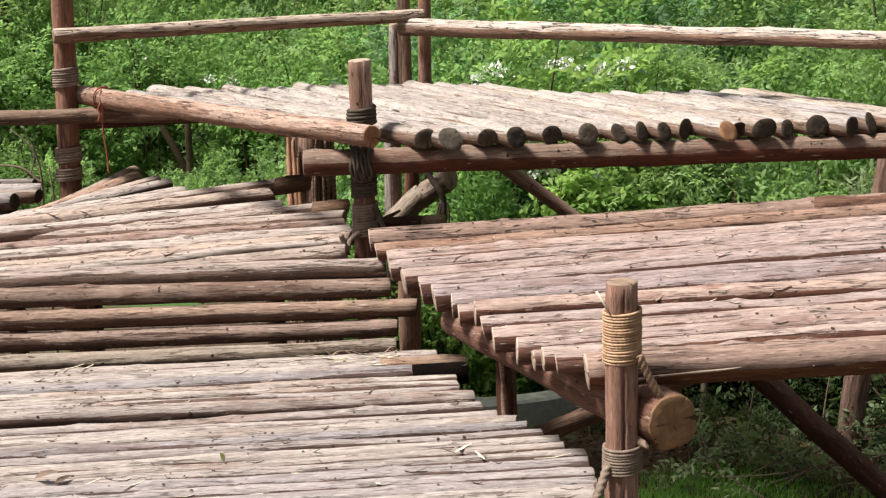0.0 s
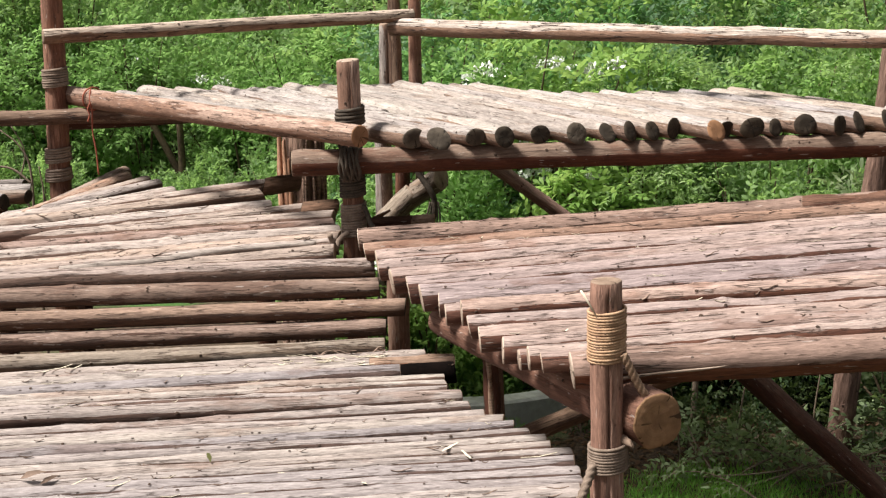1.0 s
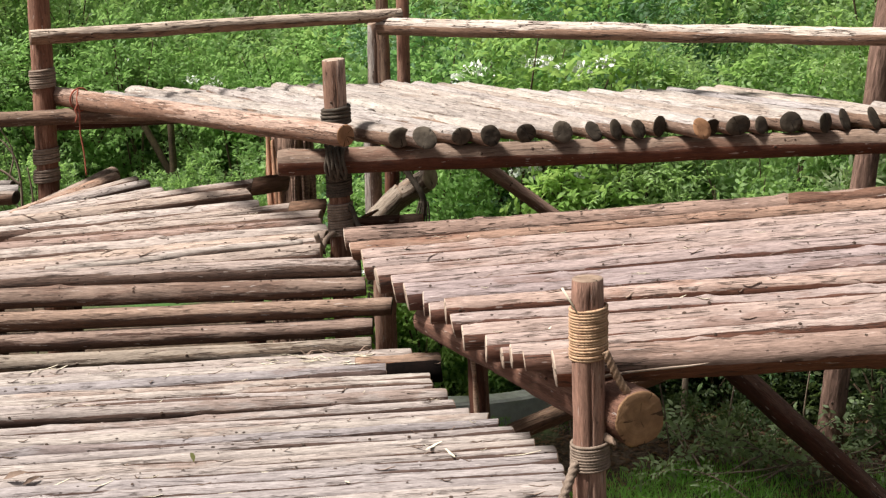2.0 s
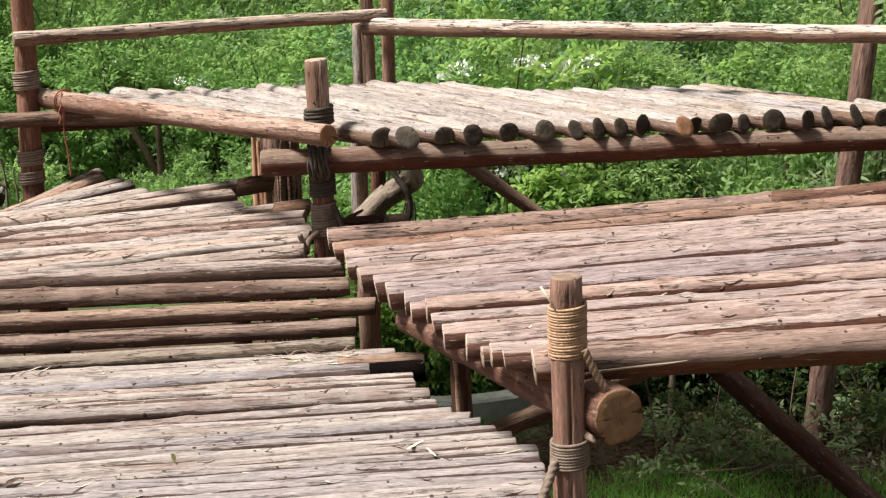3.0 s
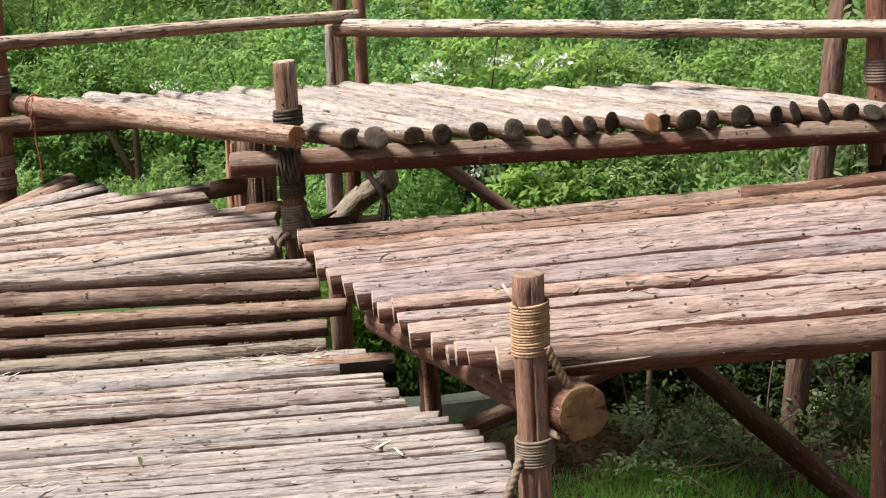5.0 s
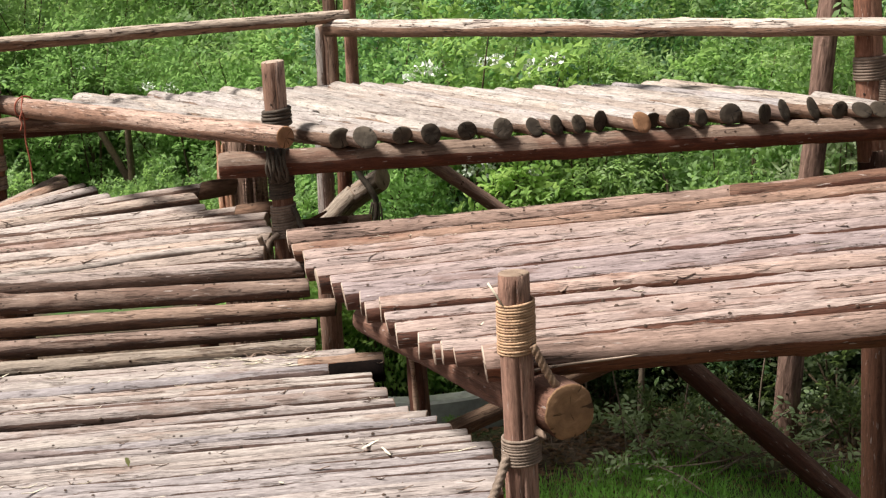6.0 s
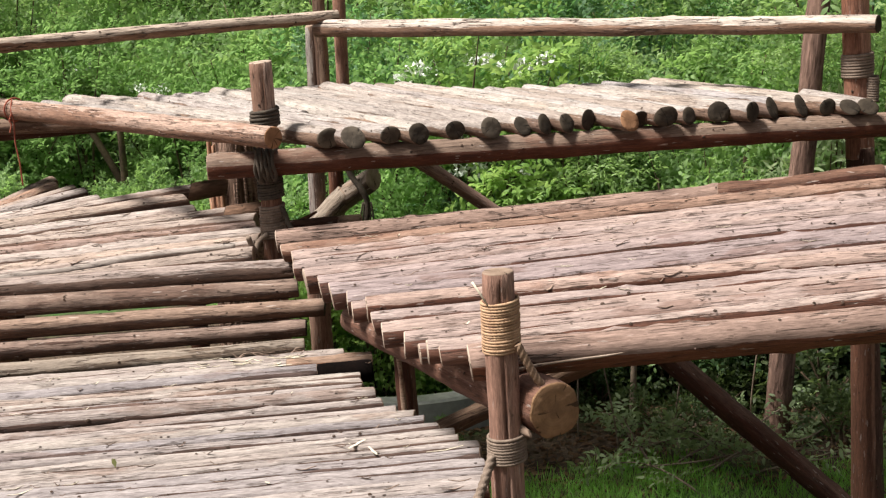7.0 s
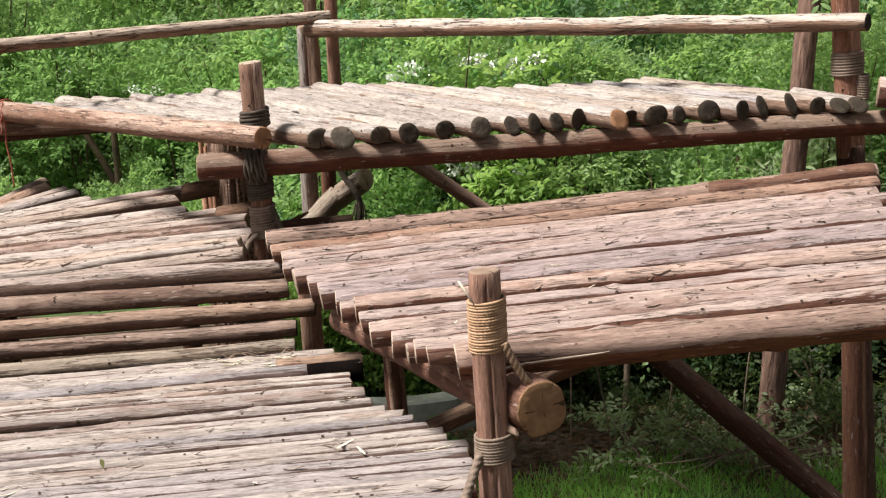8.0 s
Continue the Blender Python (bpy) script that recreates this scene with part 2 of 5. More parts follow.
WOOD_ORANGE = wood("weathered_orange_wood", (0.33, 0.225, 0.165), (0.20, 0.090, 0.048), (0.13, 0.05, 0.025), 0.70, 0.6, 0.010, 1.2, 5.0)
WOOD_TORN = wood("torn_red_wood", (0.60, 0.33, 0.21), (0.40, 0.155, 0.08), (0.30, 0.11, 0.055), 0.5, 0.4, 0.012, 1.2, 3.0)
BARK = plain("rough_bark", (0.06, 0.035, 0.022), (0.20, 0.11, 0.07), (14, 45, 45), 0.9, 0.02)
TREE_BARK = plain("ridged_red_bark", (0.040, 0.020, 0.014), (0.31, 0.185, 0.140), (6, 40, 40), 0.9, 0.05)
STUMP_BARK = plain("stump_bark", (0.060, 0.035, 0.024), (0.40, 0.25, 0.185), (5, 48, 48), 0.9, 0.035)
TWIG = plain("twig_bark", (0.05, 0.035, 0.022), (0.13, 0.09, 0.055), (40, 40, 40))
DRY_TWIG = plain("dry_twig", (0.11, 0.078, 0.055), (0.24, 0.18, 0.13), (40, 40, 40))
ROPE_TAN = plain("tan_rope_fibre", (0.30, 0.172, 0.098), (0.53, 0.345, 0.215), (160, 160, 160), 0.9, 0.002)
ROPE_BROWN = plain("brown_rope_fibre", (0.19, 0.115, 0.072), (0.38, 0.25, 0.165), (160, 160, 160), 0.9, 0.002)
ROPE_GREY = plain("grey_rope_fibre", (0.13, 0.092, 0.068), (0.27, 0.20, 0.155), (160, 160, 160), 0.9, 0.002)
ROPE_DARK = plain("dark_rope_fibre", (0.035, 0.028, 0.022), (0.10, 0.075, 0.055), (160, 160, 160), 0.9, 0.002)
STRING_RED = plain("red_string", (0.20, 0.05, 0.03), (0.33, 0.10, 0.06), (120, 120, 120), 0.8, 0.001)
STRAW = plain("dry_straw", (0.44, 0.37, 0.27), (0.70, 0.62, 0.48), (60, 60, 60), 0.7, 0.001)
CONCRETE = plain("grey_concrete", (0.26, 0.265, 0.235), (0.42, 0.42, 0.375), (12, 12, 12), 0.9, 0.004)
BARK_SHRED = plain("bark_shreds", (0.06, 0.036, 0.024), (0.27, 0.185, 0.14), (9, 9, 9), 0.85, 0.002)
PETAL = plain("white_petals", (0.72, 0.74, 0.66), (0.86, 0.86, 0.80), (30, 30, 30), 0.6, 0.001)
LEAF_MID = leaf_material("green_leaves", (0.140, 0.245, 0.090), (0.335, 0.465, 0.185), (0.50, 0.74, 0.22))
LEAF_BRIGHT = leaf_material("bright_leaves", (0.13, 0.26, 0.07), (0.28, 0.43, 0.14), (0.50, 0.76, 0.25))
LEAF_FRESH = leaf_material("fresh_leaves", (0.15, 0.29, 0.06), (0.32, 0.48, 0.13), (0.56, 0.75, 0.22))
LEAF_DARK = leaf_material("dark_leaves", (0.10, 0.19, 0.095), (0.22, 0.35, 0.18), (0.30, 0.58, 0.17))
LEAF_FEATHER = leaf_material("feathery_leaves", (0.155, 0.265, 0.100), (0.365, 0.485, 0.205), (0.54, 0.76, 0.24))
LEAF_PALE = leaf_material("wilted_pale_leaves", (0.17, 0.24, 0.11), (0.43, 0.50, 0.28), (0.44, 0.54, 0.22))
# dark leaf copy: shade below the platform is put into the colour
LEAF_PAINTED_SHADE = leaf_material("leaves_with_painted_shade", (0.028, 0.060, 0.026), (0.105, 0.170, 0.070), (0.16, 0.28, 0.08))
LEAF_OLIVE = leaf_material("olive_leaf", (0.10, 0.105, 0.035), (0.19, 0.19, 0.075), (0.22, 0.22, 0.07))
# dull leaf green, lowered further to paint in shade under the platform
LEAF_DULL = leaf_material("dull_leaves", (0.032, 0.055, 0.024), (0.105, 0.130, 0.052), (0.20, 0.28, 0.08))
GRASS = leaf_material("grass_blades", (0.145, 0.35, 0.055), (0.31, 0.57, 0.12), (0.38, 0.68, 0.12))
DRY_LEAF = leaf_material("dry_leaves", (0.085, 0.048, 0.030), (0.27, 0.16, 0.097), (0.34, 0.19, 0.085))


def ground_material():
    n = Nodes("woodland_soil")
    coord = n.place((1, 1, 1))
    grass = n.step(n.noise(coord, 0.55, 5, 0.6), 0.52, 0.66)
    crumbs = n.noise(coord, 22.0, 6, 0.7)
    soil = n.mix(n.step(crumbs, 0.35, 0.7), (0.045, 0.030, 0.021), (0.125, 0.085, 0.060))
    turf = n.mix(n.step(n.noise(coord, 60.0, 3, 0.7), 0.35, 0.7), (0.035, 0.075, 0.020), (0.09, 0.17, 0.045))
    n.bump(crumbs, 0.9, 0.03)
    return n.finish(n.mix(grass, soil, turf), 0.95, 0.15)


SOIL = ground_material()

# ---------------------------------------------------------------- building helpers
WORLD = {}                                               # world pose of every thing and part


def thing(name, at, label, category, group="", kind=""):
    """An Empty at the base of a thing that parents its parts."""
    ob = new(name)
    ob.empty_display_size = 0.1
    m = Matrix.Translation(at)
    ob.matrix_basis = m
    WORLD[ob] = m
    return tagged(ob, label, category, group, kind)


def place(name, mesh, m, parent=None, label=""):
    ob = new(name, mesh)
    WORLD[ob] = m
    if parent is not None:
        ob.parent = parent
        ob.matrix_basis = WORLD[parent].inverted() @ m
    else:
        ob.matrix_basis = m
    return tagged(ob, label) if label else ob


def mesh_of(name, verts, faces, materials, slots=None, smooth=True):
    me = bpy.data.meshes.new(name)
    me.from_pydata(verts, [], faces)
    for mat in materials:
        me.materials.append(mat)
    if slots is not None:
        me.polygons.foreach_set("material_index", slots)
    me.polygons.foreach_set("use_smooth", [smooth] * len(me.polygons))
    me.update()
    return me


def axis_pose(a, b):
    """A pose at a whose x axis points to b."""
    a, b = Vector(a), Vector(b)
    turn = (b - a).to_track_quat("X", "Z").to_matrix().to_4x4()
    return Matrix.Translation(a) @ turn


def log(name, a, b, ra, rb, mat, parent=None, end=None, label="", bend=0.012, rough=1.0, cut=0.0, sides=18, knobs=1.0, crack=None, saw=None):
    """A peeled pole from a to b: tapered, slightly bent, with swellings at its knots and sawn ends. cut: how skew the saw ran; saw: its lean at a, sideways and upwards."""
    rng = random.Random(f"{name}{a}{b}")
    a, b = Vector(a), Vector(b)
    length = (b - a).length
    rings = max(4, int(length / 0.055))
    seed = rng.uniform(0, 100)
    knots = [(rng.uniform(0, length), rng.uniform(0, math.tau), rng.uniform(0.003, 0.009) * knobs) for _ in range(int(length * 5))]
    verts, faces, slots = [], [], []
    phase = rng.uniform(0, math.tau)
    skew = [(rng.uniform(-1, 1) * cut, rng.uniform(-1, 1) * cut) for _ in range(2)]
    if saw:
        skew[0] = (saw[0] + skew[0][0] * 0.4, saw[1] + skew[0][1] * 0.4)
    flat = rng.uniform(0.0, 0.06)
    split = None
    if crack:                                            # a drying crack: the side it faces, from and to along the pole, its depth
        face = axis_pose(a, b).to_3x3().transposed() @ Vector(crack[0])
        split = round(math.atan2(face.z, face.y) / math.tau * sides) % sides
    for i in range(rings + 1):
        u = i / rings
        x = u * length
        r = ra + (rb - ra) * u
        bow = math.sin(math.pi * u) * bend * length * 0.5
        oy = bow * math.cos(phase) + 0.007 * noise.noise((x * 1.9, seed, 0))
        oz = bow * math.sin(phase) * 0.5 + 0.007 * noise.noise((x * 1.9, seed, 9))
        for k in range(sides):
            th = math.tau * k / sides
            c, s = math.cos(th), math.sin(th)
            d = 1 + flat * math.cos(2 * th + phase)
            d += 0.045 * rough * noise.noise((x * 3.0 + seed, c * 1.3, s * 1.3))
            d += 0.030 * rough * noise.noise((x * 10.0 + seed, c * 3.2, s * 3.2))
            rr = r * d
            for kx, kt, kh in knots:
                dx = (x - kx) / 0.035
                if abs(dx) < 2.5:
                    da = (math.atan2(math.sin(th - kt), math.cos(th - kt))) * r / 0.025
                    rr += kh * math.exp(-dx * dx - da * da)
            if split is not None and k == split and crack[1] <= u <= crack[2]:
                rr -= crack[3] * (0.6 + 0.8 * noise.noise((x * 8, seed, 1)))
            if i in (0, rings):
                rr *= 0.982
            px = x
            sk = skew[0] if u < 0.5 else skew[1]
            w = max(0.0, 1 - min(u, 1 - u) * length / 0.12)
            px += w * (sk[0] * c + sk[1] * s) * r
            verts.append((px, oy + rr * c, oz + rr * s))
    for i in range(rings):
        for k in range(sides):
            k2 = (k + 1) % sides
            faces.append((i * sides + k, i * sides + k2, (i + 1) * sides + k2, (i + 1) * sides + k))
            slots.append(0)
    # sawn faces: a ring set in a little and a centre
    for first, sign in ((0, -1), (rings * sides, 1)):
        ring = [Vector(verts[first + k]) for k in range(sides)]
        mid = sum(ring, Vector()) / sides
        base = len(verts)
        for k in range(sides):
            p = mid + (ring[k] - mid) * 0.93
            p.x += sign * 0.004
            verts.append(tuple(p))
        for k in range(sides):
            p = mid + (ring[k] - mid) * 0.5
            p.x += sign * (0.004 + 0.004 * noise.noise((k * 0.7, seed, sign)))
            verts.append(tuple(p))
        verts.append((mid.x + sign * 0.003, mid.y, mid.z))
        top = len(verts) - 1
        for k in range(sides):
            k2 = (k + 1) % sides
            for quad in ((first + k, first + k2, base + k2, base + k), (base + k, base + k2, base + sides + k2, base + sides + k), (base + sides + k, base + sides + k2, top)):
                faces.append(quad if sign > 0 else quad[::-1])
                slots.append(1)
    # sawn-off twigs: low stubs with dark hearts, a few to the metre
    for _ in range(int(length * 7 * knobs)):
        i, k = rng.randrange(1, rings), rng.randrange(sides)
        p = Vector(verts[i * sides + k])
        out = Vector((0, p.y, p.z)).normalized()
        along, across = Vector((1, 0, 0)), out.cross(Vector((1, 0, 0)))
        size = rng.uniform(0.003, 0.0068) * (1.2 if rng.random() < 0.25 else 1.0)
        base = len(verts)
        for grow, lift in ((1.7, -0.004), (1.0, 0.0028)):
            for j in range(7):
                th = math.tau * j / 7
                verts.append(tuple(p + along * math.cos(th) * size * grow * 1.15 + across * math.sin(th) * size * grow + out * lift))
        for j in range(7):
            j2 = (j + 1) % 7
            faces.append((base + j, base + j2, base + 7 + j2, base + 7 + j))
            slots.append(0)
        faces.append(tuple(base + 7 + j for j in range(7)))
        slots.append(2)
    me = mesh_of(name, verts, faces, [mat, end or END_DUSTY, KNOT], slots)
    bm = bmesh.new()
    bm.from_mesh(me)
    bmesh.ops.recalc_face_normals(bm, faces=bm.faces)
    bm.to_mesh(me)
    bm.free()
    return place(name, me, axis_pose(a, b), parent, label)


def tube_mesh(name, points, radius, mat, sides=8, strands=0, lay=0.0, taper=None):
    """A round bar swept along points; with strands it is a laid rope, whose strands make one turn in lay metres."""
    pts = [Vector(p) for p in points]
    verts, faces = [], []
    way = 0.0
    side = None
    for i, p in enumerate(pts):
        t = (pts[min(i + 1, len(pts) - 1)] - pts[max(i - 1, 0)]).normalized()
        if i:
            way += (p - pts[i - 1]).length
        if side is None:
            side = t.orthogonal().normalized()
        side = (side - t * side.dot(t)).normalized()
        up = t.cross(side)
        r = radius if taper is None else radius + (taper - radius) * i / (len(pts) - 1)
        for k in range(sides):
            th = math.tau * k / sides
            rr = r
            if strands:
                rr *= 0.76 + 0.32 * abs(math.cos(strands * 0.5 * (th - math.tau * way / lay)))
            verts.append(tuple(p + (side * math.cos(th) + up * math.sin(th)) * rr))
    for i in range(len(pts) - 1):
        for k in range(sides):
            k2 = (k + 1) % sides
            faces.append((i * sides + k, i * sides + k2, (i + 1) * sides + k2, (i + 1) * sides + k))
    faces.append(tuple(range(sides))[::-1])
    faces.append(tuple((len(pts) - 1) * sides + k for k in range(sides)))
    return mesh_of(name, verts, faces, [mat])


def tube(name, points, radius, mat, parent=None, label="", sides=8, strands=0, lay=0.06, taper=None):
    base = Vector(points[0])
    me = tube_mesh(name, [Vector(p) - base for p in points], radius, mat, sides, strands, lay, taper)
    return place(name, me, Matrix.Translation(base), parent, label)


def smooth_path(points, per=8):
    """More points along a smooth curve through those given."""
    pts = [Vector(p) for p in points]
    pts = [pts[0] * 2 - pts[1], *pts, pts[-1] * 2 - pts[-2]]
    out = []
    for i in range(1, len(pts) - 2):
        p0, p1, p2, p3 = pts[i - 1:i + 3]
        for k in range(per):
            t = k / per
            out.append(0.5 * (2 * p1 + (p2 - p0) * t + (2 * p0 - 5 * p1 + 4 * p2 - p3) * t * t + (3 * p1 - p0 - 3 * p2 + p3) * t ** 3))
    out.append(pts[-2])
    return out


def rope_wrap(parent, x, y, z0, z1, r, thick, mat, label="", tail=None, lean=(0, 0), oval=1.0, seg=28):
    """Rope wound round a post between two heights, its turns lying close and a little uneven; tail: where the loose end goes."""
    rng = random.Random(f"{x}{y}{z0}")
    turns = max(2, round((z1 - z0) / (thick * 1.75)))
    points = []
    for i in range(turns * seg + 1):
        u = i / (turns * seg)
        th = math.tau * i / seg + 0.7
        wob = thick * 0.35 * noise.noise((u * turns * 0.9, x * 7, z0))
        rr = r + thick * 0.75 + wob + thick * 0.3 * noise.noise((th * 0.35, 3, z0))
        z = z0 + (z1 - z0) * u + 0.005 * math.sin(th + 1) + thick * 0.4 * noise.noise((th * 0.19, x, 5))
        points.append((x + lean[0] * (z - z0) + rr * math.cos(th), y + lean[1] * (z - z0) + rr * oval * math.sin(th), z))
    if tail:
        points = [Vector(p) for p in smooth_path([*reversed(tail), points[0]], 10)[:-1]] + [Vector(p) for p in points]
    return tube("rope", points, thick, mat, parent, label, sides=9, strands=3, lay=thick * 6)


# ---------------------------------------------------------------- ground
def build_ground():
    xs = sorted({*np.linspace(-8, 9, 86).tolist(), -400, -120, -50, -25, -14, 15, 26, 50, 120, 400})
    ys = sorted({*np.linspace(2, 20, 91).tolist(), -400, -120, -40, -15, -4, 26, 40, 80, 160, 400})
    verts = []
    for y in ys:
        for x in xs:
            z = GROUND + 0.05 * noise.noise((x * 0.9, y * 0.9, 0)) + 0.02 * noise.noise((x * 4, y * 4, 3))
            z += 0.09 * max(0.0, min(y, 40) - 11.5)
            verts.append((x, y, z))
    w = len(xs)
    faces = [(j * w + i, j * w + i + 1, (j + 1) * w + i + 1, (j + 1) * w + i) for j in range(len(ys) - 1) for i in range(w - 1)]
    ob = place("ground", mesh_of("ground", verts, faces, [SOIL]), Matrix())
    tagged(ob, "dark woodland soil with grass and fallen leaves", "ground", kind="structure")


def ground_z(x, y):
    z = GROUND + 0.05 * noise.noise((x * 0.9, y * 0.9, 0)) + 0.02 * noise.noise((x * 4, y * 4, 3))
    return z + 0.09 * max(0.0, min(y, 40) - 11.5)


build_ground()

# ---------------------------------------------------------------- lower deck
def build_lower_deck():
    deck = thing("lower_deck", (-0.9, 6.5, GROUND), "low deck of weathered grey-beige peeled poles laid side by side", "deck")
    rng = random.Random(11)
    # where the poles end, from the riser towards the front
    steps = ((7.70, -0.02), (7.56, 0.0), (7.53, 0.10), (7.445, 0.10), (7.44, -0.09), (7.29, -0.09), (7.28, 0.05), (7.20, 0.055), (6.875, 0.166), (6.68, 0.235), (6.565, 0.304), (6.384, 0.426), (6.20, 0.505), (6.11, 0.573), (5.98, 0.598), (5.66, 0.55), (5.3, 0.54))
    # the first poles below the riser; one has a weathered orange end, the next a painted-shade black one
    for yy, r, x1, x0 in ((7.665, 0.040, -0.03, -3.0), (7.585, 0.036, 0.005, -3.1), (7.475, 0.047, -0.22, -2.9), (7.385, 0.044, -0.15, -3.05)):
        log("log", (x0, yy - 0.13 * (x1 - x0), 0.302), (x1, yy, 0.300), r * 1.03, r, WOOD_DECK, deck, END_DUSTY, bend=0.002, cut=0.2)
    log("weathered_end", (-0.30, 7.465, 0.303), (0.105, 7.518, 0.302), 0.0485, 0.051, WOOD_ORANGE, deck, END_DUSTY, "weathered orange end of a pole", rough=1.6, cut=0.2, bend=0.0)
    # near-black sleeve that paints the shaded front of the cut pole
    log("charred_end", (-0.16, 7.384, 0.300), (0.115, 7.420, 0.292), 0.0465, 0.052, SHADE_BLACK, deck, SHADE_BLACK, "black pole end, its shaded front put into the colour", rough=1.6, cut=0.2, bend=0.0)
    # the rest from rear to front: where each crosses the deck's middle line, its slant, its radius
    rows = (
        (7.231, 0.100, 0.038), (7.152, 0.103, 0.038), (7.067, 0.097, 0.036), (6.883, 0.093, 0.056), (6.777, 0.137, 0.043), (6.635, 0.124, 0.046),
        (6.531, 0.114, 0.050), (6.454, 0.118, 0.040), (6.369, 0.119, 0.040), (6.249, 0.128, 0.047), (6.158, 0.132, 0.043), (6.074, 0.122, 0.041),
        (5.953, 0.112, 0.048), (5.859, 0.110, 0.047), (5.764, 0.107, 0.046), (5.668, 0.105, 0.046),
        (5.612, 0.11, 0.045), (5.52, 0.11, 0.042),
    )
    for yy, slope, r in rows:
        x1 = float(np.interp(-yy - slope * 0.2, [-a for a, _ in steps], [b for _, b in steps])) + rng.uniform(-0.03, 0.03)
        x0 = -3.0 + rng.uniform(-0.25, 0.1)
        z = 0.304 - (0.045 - r) * 0.5 + rng.uniform(-0.005, 0.005)
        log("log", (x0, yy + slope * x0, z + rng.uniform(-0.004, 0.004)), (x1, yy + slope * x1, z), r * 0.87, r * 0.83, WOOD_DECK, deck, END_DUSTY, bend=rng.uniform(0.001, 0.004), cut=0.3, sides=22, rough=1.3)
    log("bark_patch", (-1.10, 6.390, 0.289), (-0.52, 6.456, 0.289), 0.034, 0.031, WOOD_ORANGE, deck, WOOD_ORANGE, "rusty inner bark left along a pole", rough=2.4, cut=1.2, bend=0.0, sides=20, knobs=0)
    # pole at the riser's foot, and bearers with their legs
    log("log", (-3.2, 7.67, 0.290), (-0.246, 7.86, 0.308), 0.050, 0.047, WOOD_GREY, deck, END_DUSTY)
    log("beam", (-1.9, 5.2, 0.18), (-2.15, 7.85, 0.18), 0.07, 0.06, WOOD_RED, deck)
    log("beam", (0.36, 5.3, 0.18), (-0.18, 7.85, 0.18), 0.07, 0.06, WOOD_RED, deck)
    for x, yy in ((-1.92, 5.4), (-2.13, 7.7), (0.33, 5.45), (-0.15, 7.7)):
        log("leg", (x, yy, GROUND - 0.1), (x + 0.02, yy, 0.14), 0.07, 0.06, WOOD_RED, deck)


build_lower_deck()

# ---------------------------------------------------------------- back deck with its riser of stacked poles
def build_back_deck():
    deck = thing("back_deck", (-1.6, 9.0, GROUND), "raised deck of fanned weathered poles with staggered ends", "deck")
    rng = random.Random(23)
    # stacked poles of the riser: left end, right end, radius
    for p, q, r, mat in (((-3.3, 7.79, 0.356), (-0.239, 7.98, 0.379), 0.048, WOOD_RISER), ((-3.3, 7.83, 0.475), (-0.136, 8.02, 0.476), 0.051, WOOD_RISER),
                         ((-3.3, 7.87, 0.596), (-0.275, 8.06, 0.583), 0.050, WOOD_RISER), ((-3.3, 7.93, 0.645), (-0.299, 8.12, 0.678), 0.056, WOOD_DRIFT)):
        log("log", p, q, r * 1.16, r, mat, deck, END_DARK, bend=0.002, cut=0.1, sides=24)
    # the fan: left end, right end, radius
    ends = (
        ((-2.92, 8.083, 0.576), (-0.520, 8.287, 0.715), 0.060), ((-2.97, 8.234, 0.622), (-0.515, 8.526, 0.738), 0.062), ((-3.02, 8.410, 0.660), (-0.515, 8.725, 0.742), 0.060),
        ((-3.158, 8.836, 0.681), (-0.574, 9.008, 0.778), 0.056), ((-2.99, 8.73, 0.732), (-0.980, 9.29, 0.800), 0.060), ((-2.96, 8.830, 0.745), (-1.080, 9.68, 0.814), 0.060),
        ((-2.95, 8.93, 0.758), (-0.892, 10.09, 0.834), 0.055), ((-2.70, 9.23, 0.745), (-1.639, 9.767, 0.825), 0.056), ((-2.62, 9.285, 0.755), (-1.795, 10.03, 0.835), 0.052),
        ((-2.58, 9.325, 0.755), (-1.898, 10.178, 0.840), 0.052), ((-2.50, 9.325, 0.765), (-2.06, 10.33, 0.850), 0.052), ((-2.44, 9.42, 0.770), (-2.111, 10.528, 0.860), 0.050),
        ((-2.75, 8.98, 0.725), (-1.20, 9.86, 0.785), 0.050), ((-3.15, 8.735, 0.687), (-0.596, 9.311, 0.788), 0.054), ((-3.137, 8.766, 0.650), (-0.555, 8.904, 0.762), 0.046), ((-2.94, 8.16, 0.616), (-0.517, 8.41, 0.742), 0.048),
    )
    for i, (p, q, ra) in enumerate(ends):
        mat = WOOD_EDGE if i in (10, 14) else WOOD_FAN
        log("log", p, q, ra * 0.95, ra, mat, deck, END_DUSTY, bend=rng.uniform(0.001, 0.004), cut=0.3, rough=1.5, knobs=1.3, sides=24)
        if i in (6, 13):
            a, b = Vector(p), Vector(q)
            log("bark_sleeve", a.lerp(b, 0.90 if i == 6 else 0.925), b + (b - a) * 0.006, ra + 0.004, ra + 0.006, BARK, deck, END_DARK, "dark bark left on the pole's end", rough=2.0, cut=0.5, bend=0.0)
    # a twisted, split slab of sapwood lying along the front pole
    slab = smooth_path([(-2.0, 8.19, 0.675), (-1.62, 8.20, 0.705), (-1.42, 8.21, 0.725), (-1.15, 8.245, 0.752), (-0.9, 8.275, 0.765), (-0.62, 8.32, 0.775)], 12)
    tube("split_slab", slab, 0.026, WOOD_TOP, deck, "twisted split strip of pale sapwood", 10, 2, 1.3, taper=0.012)
    log("beam", (-0.62, 8.15, 0.62), (-1.15, 10.2, 0.66), 0.055, 0.055, WOOD_RED, deck)
    log("beam", (-2.7, 8.0, 0.62), (-2.45, 10.6, 0.68), 0.055, 0.055, WOOD_RED, deck)
